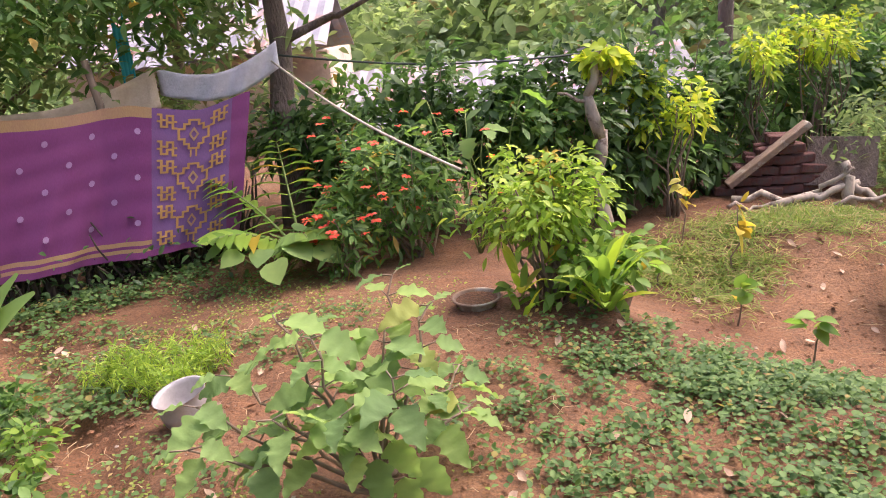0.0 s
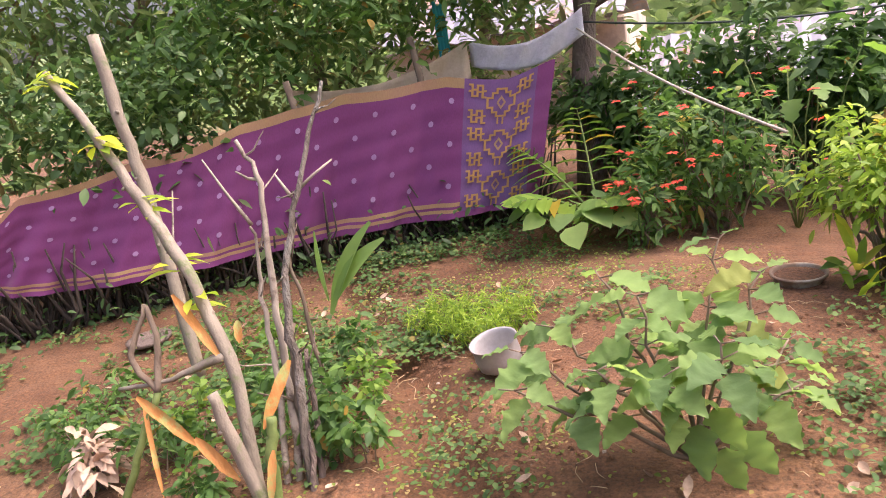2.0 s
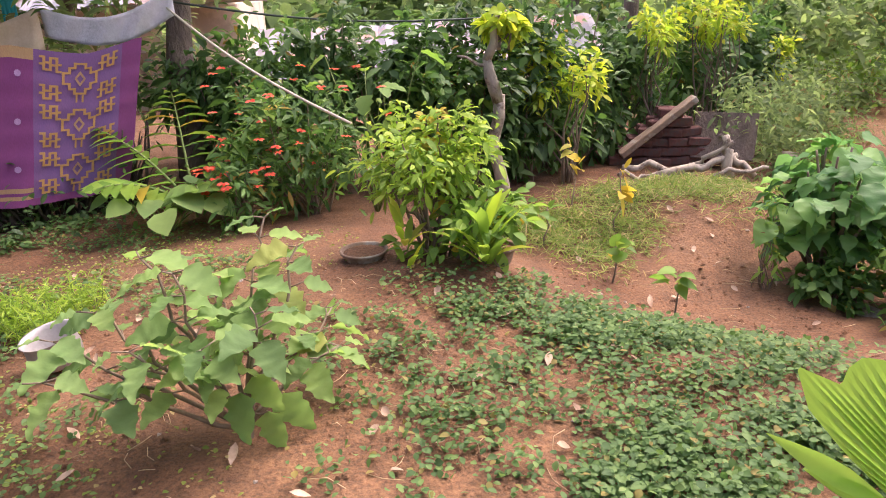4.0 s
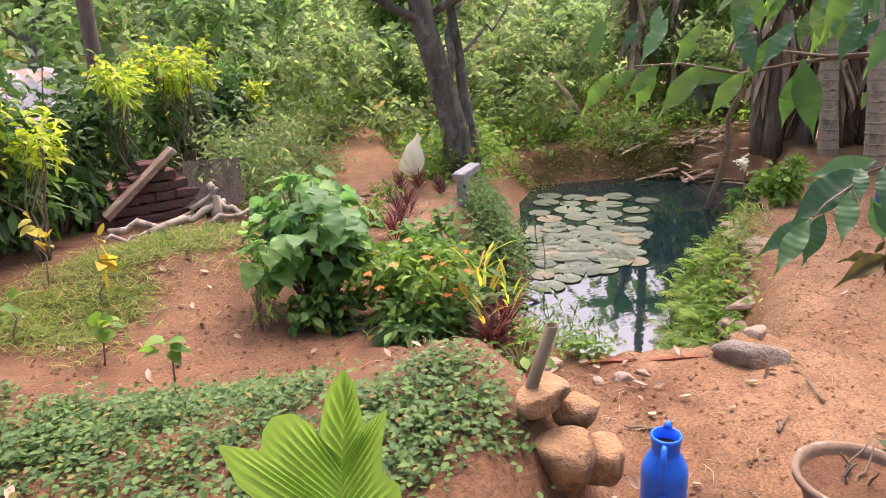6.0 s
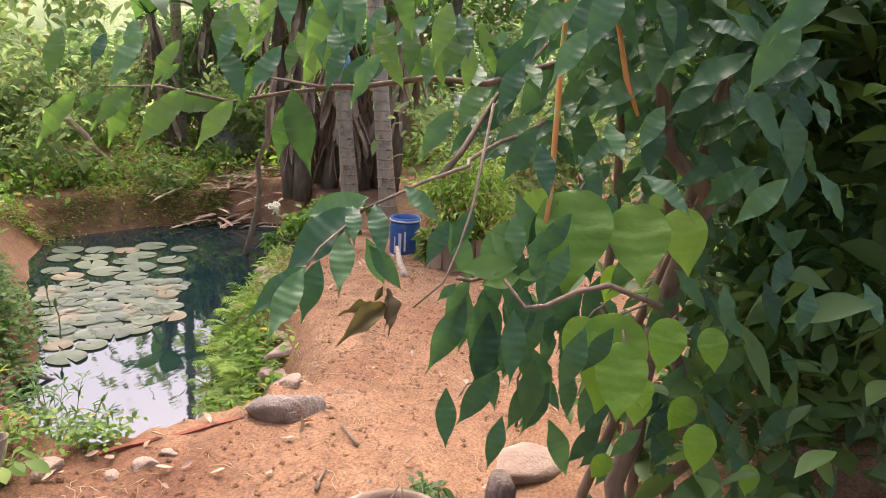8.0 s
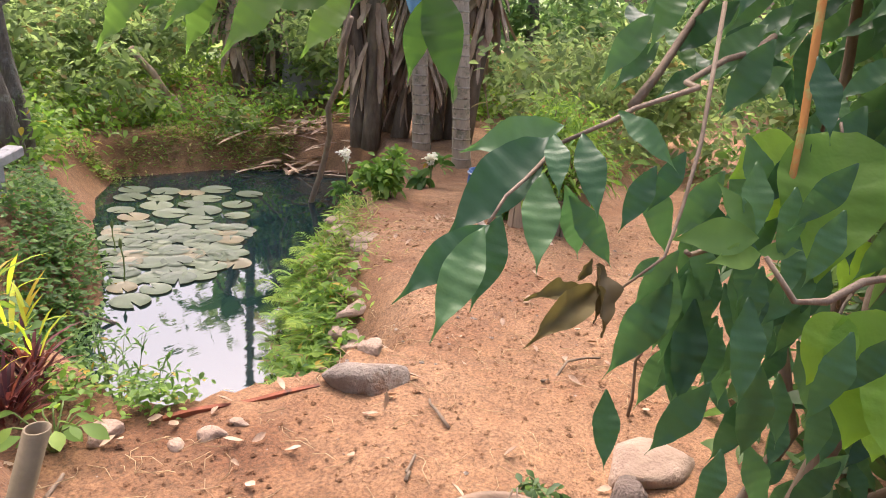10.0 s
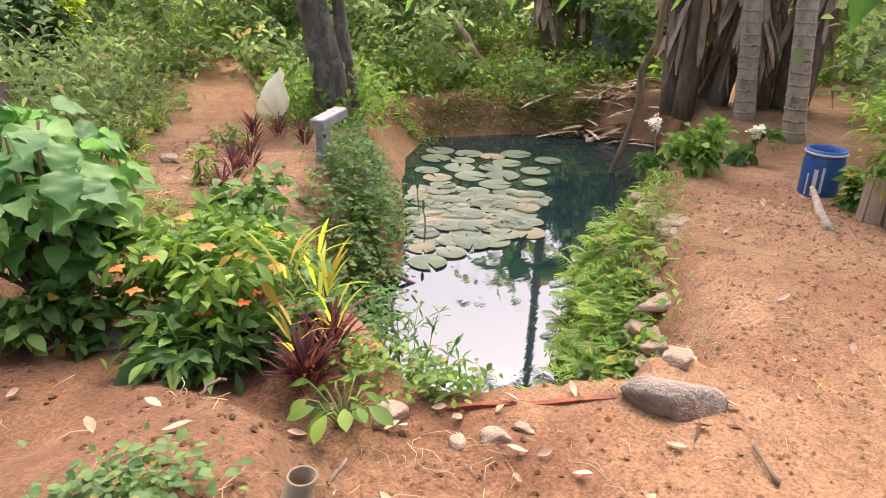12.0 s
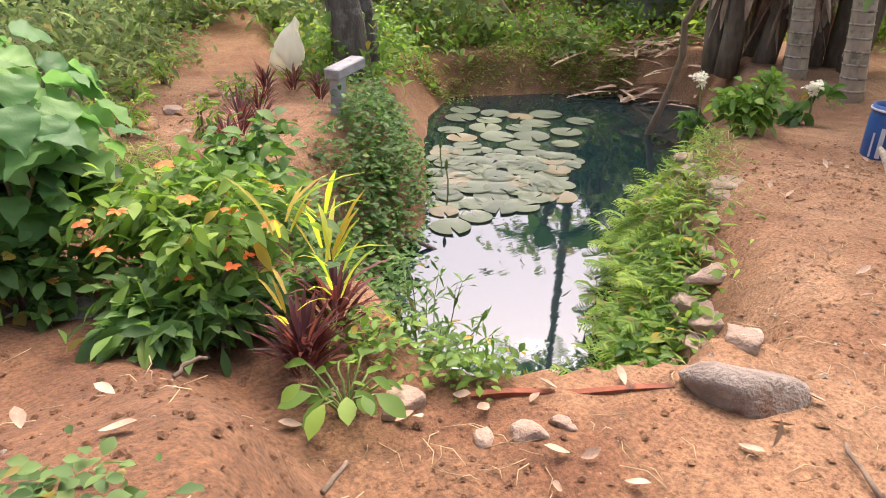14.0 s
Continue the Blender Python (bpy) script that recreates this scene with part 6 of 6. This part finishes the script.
def coffee_bush():
    """A coffee bush: stems out of sight above, sprays of ribbed leaves reaching over the path, a dark mass behind."""
    root = thing("coffee_bush", (0, 0, 0), "coffee bush with glossy dark ribbed leaves", "bush")
    g = Geo()
    for x, y in ((3.4, .02), (3.5, -.12)):
        g.tube(bent((x, y, ground_at(x, y) - .1), (x - .15, y, 2.1), 8, wild=.02), (.022, .009), 7, .05)
    # the front spray and its twig
    g.tube(bent((2.95, .15, 1.52), (2.32, .32, 1.37), 8, wild=.02), (.007, .003), 6)
    g.tube(bent((2.32, .32, 1.37), (2.18, .345, 1.29), 5, wild=.03), (.003, .002), 5)
    hang(root, coffee, (((2.321, 0.338, 1.375), (2.152, 0.379, 1.287)), ((2.182, 0.345, 1.288), (2.067, 0.392, 1.228)), ((2.169, 0.346, 1.288), (2.055, 0.342, 1.19)), ((2.228, 0.351, 1.289), (2.17, 0.353, 1.179)),
                        ((2.26, 0.316, 1.342), (2.176, 0.277, 1.247)), ((2.341, 0.299, 1.383), (2.265, 0.237, 1.313)), ((2.32, 0.298, 1.306), (2.331, 0.222, 1.219)), ((2.321, 0.305, 1.318), (2.363, 0.275, 1.202)),
                        ((2.421, 0.278, 1.408), (2.392, 0.181, 1.363)), ((2.295, 0.32, 1.384), (2.228, 0.279, 1.342)), ((2.386, 0.338, 1.384), (2.297, 0.448, 1.346))), .185, wide=1.0)
    # the lower dark cluster
    g.tube(bent((3.1, .1, 1.1), (2.44, .16, 1.23), 7, wild=.03), (.007, .004), 6)
    hang(root, coffee, (((2.606, 0.195, 1.182), (2.556, 0.239, 1.078)), ((2.593, 0.194, 1.132), (2.495, 0.246, 0.974)), ((2.598, 0.194, 1.152), (2.556, 0.192, 1.005)), ((2.66, 0.162, 1.088), (2.579, 0.141, 0.911)), ((2.666, 0.181, 1.137), (2.65, 0.123, 0.989)),
                        ((2.585, 0.077, 1.138), (2.492, 0.042, 0.996)), ((2.632, 0.038, 1.011), (2.59, 0.023, 0.845)), ((2.59, 0.22, 1.169), (2.56, 0.257, 1.126)), ((2.72, 0.131, 1.017), (2.693, 0.131, 0.921))), .185, wide=1.0)
    hang(root, young, (((2.599, 0.083, 1.23), (2.487, 0.18, 1.239)), ((2.596, 0.089, 1.229), (2.591, 0.149, 1.311)), ((2.596, 0.076, 1.207), (2.505, 0.125, 1.209)), ((2.594, 0.081, 1.206), (2.629, 0.015, 1.22))), .185, wide=1.25)
    # dry curled leaves below the spray
    hang(root, dried, (((2.289, 0.242, 1.234), (2.239, 0.202, 1.168)), ((2.284, 0.234, 1.207), (2.175, 0.278, 1.157)), ((2.276, 0.247, 1.198), (2.223, 0.305, 1.196)), ((2.287, 0.248, 1.241), (2.273, 0.259, 1.208)), ((2.293, 0.241, 1.227), (2.255, 0.22, 1.173))), .185, (-.2, -.6, .8), 1.1)
    # the long upper branch, its end leaves in the lighter green that paints backlight
    for points, r in ((((2.643, .897, 1.528), (2.677, .726, 1.564), (2.719, .533, 1.589), (2.787, .408, 1.615), (2.848, .275, 1.607), (3.2, .1, 1.7)), .007), (((2.654, .795, 1.596), (2.683, .652, 1.58), (2.719, .533, 1.587)), .005),
                      (((3.2, .2, 1.75), (2.951, .28, 1.578), (2.831, .324, 1.436), (2.751, .34, 1.382)), .008), (((2.394, .235, 1.166), (2.432, .186, 1.218), (2.507, .186, 1.276), (2.586, .189, 1.359), (2.749, .217, 1.566)), .0028),
                      (((2.52, 1.2, 1.55), (2.56, 1.05, 1.56), (2.643, .897, 1.528)), .004), (((2.443, .061, 1.245), (2.448, .016, 1.192), (2.467, -.021, 1.196), (2.548, -.061, 1.209), (2.581, -.121, 1.226), (2.9, -.2, 1.1)), .006)):
        g.tube(points, (r * .6, r, r * 1.3), 6, .06)
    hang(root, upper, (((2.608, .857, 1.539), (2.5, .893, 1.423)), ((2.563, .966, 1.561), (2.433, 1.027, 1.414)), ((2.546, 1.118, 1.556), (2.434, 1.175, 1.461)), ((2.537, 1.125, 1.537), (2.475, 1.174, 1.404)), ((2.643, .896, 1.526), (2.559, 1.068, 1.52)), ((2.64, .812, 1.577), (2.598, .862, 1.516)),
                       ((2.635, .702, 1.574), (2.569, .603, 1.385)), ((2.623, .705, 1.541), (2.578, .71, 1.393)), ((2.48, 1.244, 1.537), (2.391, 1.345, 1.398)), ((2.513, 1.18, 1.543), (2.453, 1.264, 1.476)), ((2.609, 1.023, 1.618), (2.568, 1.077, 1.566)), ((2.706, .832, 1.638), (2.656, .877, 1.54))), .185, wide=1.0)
    # drooping leaves overhead and the shaded body of the bush
    for i in range(60):
        p = np.array([2.75 + RNG.normal() * .12, .62 + RNG.normal() * .36, 1.66 + abs(RNG.normal()) * .16])
        a = RNG.uniform(1.8, 4.6)
        leaf_to(root, (coffee + upper)[i % 6], p, p + np.array([math.cos(a) * .1, math.sin(a) * .1, -.12]) * RNG.uniform(.7, 1.15), .185, (-.5, -.4, .8), .95)
    for i in range(560):
        p = np.array([3.2 + RNG.normal() * .22, -.15 + RNG.normal() * .3, 1.4 + .85 * RNG.random() ** .8])
        if p[0] < 2.75 or p[1] > .5 or p[1] < -.5:
            continue
        a = RNG.uniform(1.2, 5.2)
        leaf_to(root, coffee[i % 3], p, p + np.array([math.cos(a) * .12, math.sin(a) * .12, RNG.uniform(-.16, -.03)]) * RNG.uniform(.8, 1.2), .185, (-.6, -.4, .7), 1.0)
    for i in range(70):
        p = np.array([3.25 + RNG.normal() * .16, -.28 + RNG.normal() * .22, .3 + 1.1 * RNG.random()])
        a = RNG.uniform(1.2, 5.2)
        leaf_to(root, coffee[i % 3], p, p + np.array([math.cos(a) * .1, math.sin(a) * .1, -.1]) * RNG.uniform(.8, 1.2), .185, (-.6, -.4, .7), 1.0)
    for i in range(75):
        p = np.array([2.8 + RNG.normal() * .13, .06 + RNG.normal() * .1, 1.16 + RNG.normal() * .2])
        a = RNG.uniform(2, 4.6)
        leaf_to(root, coffee[i % 3], p, p + np.array([math.cos(a) * .08, math.sin(a) * .08, -.12]) * RNG.uniform(.8, 1.2), .185, (-.7, -.4, .5), 1.0)
    g.part("branching", TWIG, root)


def climbing_vine():
    """A vine climbing the bush: big ribbed heart leaves on bent stalks, twisting woody stems."""
    root = thing("climbing_vine", (0, 0, 0), "climbing vine with bright green heart-shaped leaves", "vine")
    g = Geo()
    for x, y, r in ((3.25, -.15, .035), (3.4, -.3, .025)):
        g.tube(bent((x, y, ground_at(x, y) - .1), (x - .1, y + .05, 1.9), 10, wild=.03), (r, r * .6), 8, .08)
    hearts_at = (((2.791, 0.005, 1.38), (2.635, -0.016, 1.188)), ((2.842, -0.121, 1.353), (2.711, -0.171, 1.202)), ((2.846, 0.068, 1.343), (2.753, 0.147, 1.297)), ((2.851, 0.042, 1.317), (2.761, 0.081, 1.214)), ((2.737, -0.057, 1.094), (2.657, -0.038, 0.996)),
                 ((2.771, -0.126, 1.104), (2.631, -0.116, 0.919)), ((2.69, -0.151, 1.067), (2.589, -0.168, 0.927)), ((2.834, -0.224, 1.062), (2.836, -0.265, 1.004)), ((2.938, -0.084, 1.176), (2.9, -0.061, 1.083)), ((2.912, -0.214, 1.344), (2.829, -0.26, 1.22)))
    for base, tip in hearts_at:
        b = np.array(base)
        g.tube(bent(b + (.22, RNG.normal() * .05, -.06), b, 5, -.03, .04), (.004, .003), 5)
        leaf_to(root, hearts[RNG.integers(0, 3)], base, tip, .18, (-.85, -.15, .45), RNG.uniform(.9, 1.05))
    for i in range(14):
        p = np.array([2.85 + RNG.normal() * .12, -.3 + RNG.normal() * .12, RNG.uniform(.35, 1.2)])
        a = RNG.uniform(2.2, 4.2)
        leaf_to(root, hearts[i % 3], p, p + np.array([math.cos(a) * .05, math.sin(a) * .05, -.08]) * RNG.uniform(.7, 1.3), .18, (-.8, -.3, .5), 1.0)
    g.part("branching", TWIG, root)


coffee_bush()
climbing_vine()
undergrowth("undergrowth", "dark shaded foliage behind the coffee bush", ((3.7, -.7), (4.0, -.5), (4.4, -.6), (5.2, -.9)), .22, 2.2, 7000, .15, L_DARK, COFFEE_SHAPE, .42, 80)
for points in (((2.898, 0.104, 2.299), (2.888, 0.1, 1.765), (2.82, 0.083, 1.64), (2.785, 0.073, 1.5), (2.754, 0.063, 1.381), (2.682, 0.057, 1.218)), ((2.99, 0.03, 2.299), (2.944, -0.011, 1.776), (2.923, -0.051, 1.636), (2.916, -0.089, 1.552))):
    p = thing("hanging_stalk", points[0], "dry orange stalk hanging in the foliage", "stalk")
    g = Geo()
    g.tube(np.array(points) - np.array(points[0]), (.005, .007, .007, .005), 7, .08)
    g.part("stalk", ORANGE_FIBRE, p)
p = thing("sapling", on(4.15, .5), "thin bare sapling with curled drying leaves", "sapling")
g = Geo()
g.tube(bent((0, 0, -.05), (-.1, -.05, .7), 6, wild=.02), (.008, .005), 5)
g.part("stem", TWIG, p)
for i in range(7):
    set_leaf(p, coffee[2], (-.09, -.05, .55 + i * .025), i * 1.1, 1.0, 0, .9)
croton(on(2.2, -.5), "broad spear-shaped green leaves by the house", 10, .9, L_PALM, L_PALM, .05, "spear_plant")

for i in range(16):
    x, y = 2.9 + i * .085 + RNG.normal() * .06, 5.3 + i * .075 + RNG.normal() * .08
    s = RNG.uniform(.05, .13)
    boulder("stone", "reddish rubble stone on the dug plot", "stone", on(x, y, .01), (s * 1.3, s, s * .7), LATERITE if i % 3 else PALE_STONE, RNG.uniform(0, 180), "rubble on the dug plot", .4, .1)
p = thing("tree_stump", on(2.75, 5.9), "short sawn stump at the hedge's foot", "stump")
g = Geo()
g.tube([(0, 0, -.1), (0, 0, .1), (.01, 0, .22)], (.09, .075, .07), 10, .06)
g.part("wood", PALE_TWIG, p)
for x, y in ((2.9, 5.2), (3.3, 5.0), (2.6, 5.0), (3.2, 6.2), (3.9, 5.9), (5.0, 7.6), (3.6, 6.9)):
    shrub("weed", "thin leafy weed on bare soil", "weed", on(x, y), (.13, .13, .14), 130, .07, L_FERN, .3, LANCE, lumps=6, group="weeds on the dug plot")

# ---- bricks, roots and litter ----
def brick_heap():
    root = thing("brick_heap", on(1.75, 5.65), "heap of old dark bricks under a sloping stone slab", "heap")
    g = Geo()
    g.box((.2, .095, .07))
    me = g.mesh("brick", BRICK, False)
    for row in range(6):
        for i in range(6 - row):
            for k in range(2):
                ob = new("brick", me)
                ob.parent = root
                ob.matrix_basis = pose(-.1 + (i - 2.5 + row * .5) * .16, (k - .5) * .12 + RNG.normal() * .01, .05 + row * .082, RNG.normal() * 3, RNG.normal() * 4, RNG.normal() * 7)
    g = Geo()
    g.box((.75, .14, .05), pose(-.22, -.16, .36, 0, -38, 4))
    g.part("slab", CLAY, root, "grey stone slab leaning on the bricks", False)
    g = Geo()
    g.box((.5, .03, .4), pose(.34, -.1, .26, -25, 0, -20))
    g.part("sheet", BARK_DARK, root, "dark sheet covering the heap", False)


brick_heap()


def root_logs():
    root = thing("root_log", on(1.75, 4.95), "bleached tangle of dug-up roots", "log")
    g = Geo()
    for a, b, r in (((-.55, .1, .06), (.1, .0, .1), .03), ((-.3, -.1, .05), (.3, .05, .16), .035), ((.25, .0, .0), (.2, .05, .32), .045), ((.2, .05, .22), (.42, -.05, .02), .035), ((-.1, .05, .05), (.25, .0, .28), .022), ((-.6, -.05, .04), (-.2, .05, .05), .018), ((.1, -.1, .04), (.5, -.1, .1), .02)):
        g = Geo()
        stick(g, a, b, r, r * .7, 7, .07)
        g.part("root_piece", PALE_TWIG, root)


root_logs()
for x, y, h in ((1.0, 3.75, .4), (.75, 4.2, .4), (.55, 3.5, .25), (.9, 3.0, .22), (1.15, 2.55, .28)):
    q = thing("sapling", on(x, y), "thin sapling with a few yellowing leaves", "sapling", "thin saplings")
    g = Geo()
    g.tube(bent((0, 0, -.03), (.02, .02, h), 5, wild=.05), (.006, .003), 5)
    g.part("stem", TWIG, q)
    g = Geo()
    clump(g, (0, 0, h * .85), (.08, .08, h * .3), 9, .1, .6, HEART, 4)
    g.part("foliage", L_YELLOW if x > .7 and y > 3.5 else L_LIGHT, q)


def scatter(name, label, n, area, make, material, category, smooth=True):
    g = Geo()
    box = np.array(area)
    size = (box[:, 2] - box[:, 0]) * (box[:, 3] - box[:, 1])
    box = box[RNG.choice(len(box), n, p=size / size.sum())]
    xs, ys = RNG.uniform(box[:, 0], box[:, 2]), RNG.uniform(box[:, 1], box[:, 3])
    for x, y, z in zip(xs, ys, lie(xs, ys)):
        make(g, x, y, z)
    return tagged(g.part(name, material, None, "", smooth), label, category, kind="stuff")


def clod(g, x, y, z):
    s = .0025 + .012 * RNG.random() ** 6
    v = np.array([(1, 0, 0), (0, 1, 0), (-1, 0, 0), (0, -1, 0), (0, 0, .8), (.7, .7, .3), (-.7, .6, .3), (-.6, -.7, .35), (.7, -.6, .25)]) * s * RNG.uniform(.7, 1.3, (9, 3)) + (x, y, z + s * .1)
    g.add(v, [[0, 5, 4], [5, 1, 4], [1, 6, 4], [6, 2, 4], [2, 7, 4], [7, 3, 4], [3, 8, 4], [8, 0, 4], [0, 1, 5], [1, 2, 6], [2, 3, 7], [3, 0, 8]])


def straw(g, x, y, z):
    a = RNG.uniform(0, 6.28)
    ln = RNG.uniform(.03, .14)
    g.tube([(x, y, z + .008), (x + math.cos(a) * ln * .5, y + math.sin(a) * ln * .5, z + .016), (x + math.cos(a + .3) * ln, y + math.sin(a + .3) * ln, z + .01)], .0014, 3)


def dead_leaf(g, x, y, z):
    g.leaves([(x, y, z + .012)], [(RNG.normal(), RNG.normal(), .1)], [(RNG.normal() * .4, RNG.normal() * .4, 1)], RNG.uniform(.03, .08), .03, OVATE, -.3, .5)


YARD = ((2.3, .4, 5, 1.9), (1.9, 1.3, 3.0, 2.4), (4.2, .2, 7.5, 2.8), (5.5, 1.8, 7.5, 3.1))
BED = ((-2.6, .3, 1.4, 2.6), (-3.5, .8, -1.5, 2.6), (.6, 2.5, 2, 4.2), (2.8, 4.5, 4, 6.5))
scatter("soil_clods", "small crumbs of red soil on the yard", 12000, YARD, clod, SOIL, "soil crumbs", False)
scatter("soil_clods", "crumbs and clods of red soil on the bed", 10000, BED, clod, SOIL, "soil crumbs", False)
scatter("gravel", "small pale stones strewn on the soil", 700, YARD + BED, clod, ROCK, "gravel", False)
scatter("straw", "bits of dry straw strewn over the yard", 800, YARD, straw, STRAW, "straw")
scatter("straw", "dry grass stems strewn over the bed", 450, BED, straw, STRAW, "straw")
scatter("fallen_leaves", "dry brown leaves on the ground", 260, YARD + BED, dead_leaf, DRY, "leaves")
for x, y, a, ln in ((2.45, 1.75, .5, .1), (2.62, 1.62, 1.9, .12), (2.85, 1.35, 2.4, .12), (3.2, 1.0, .3, .14), (2.3, 2.3, .2, .1), (4.2, .9, -.4, .4), (3.6, 1.05, .9, .2)):
    q = thing("twig", on(x, y, .012), "dark dry twig lying on soil", "twig", "twigs on the yard")
    g = Geo()
    stick(g, (0, 0, 0), (math.cos(a) * ln, math.sin(a) * ln, .01), .008, .005, 5, .08)
    g.part("wood", TWIG, q)
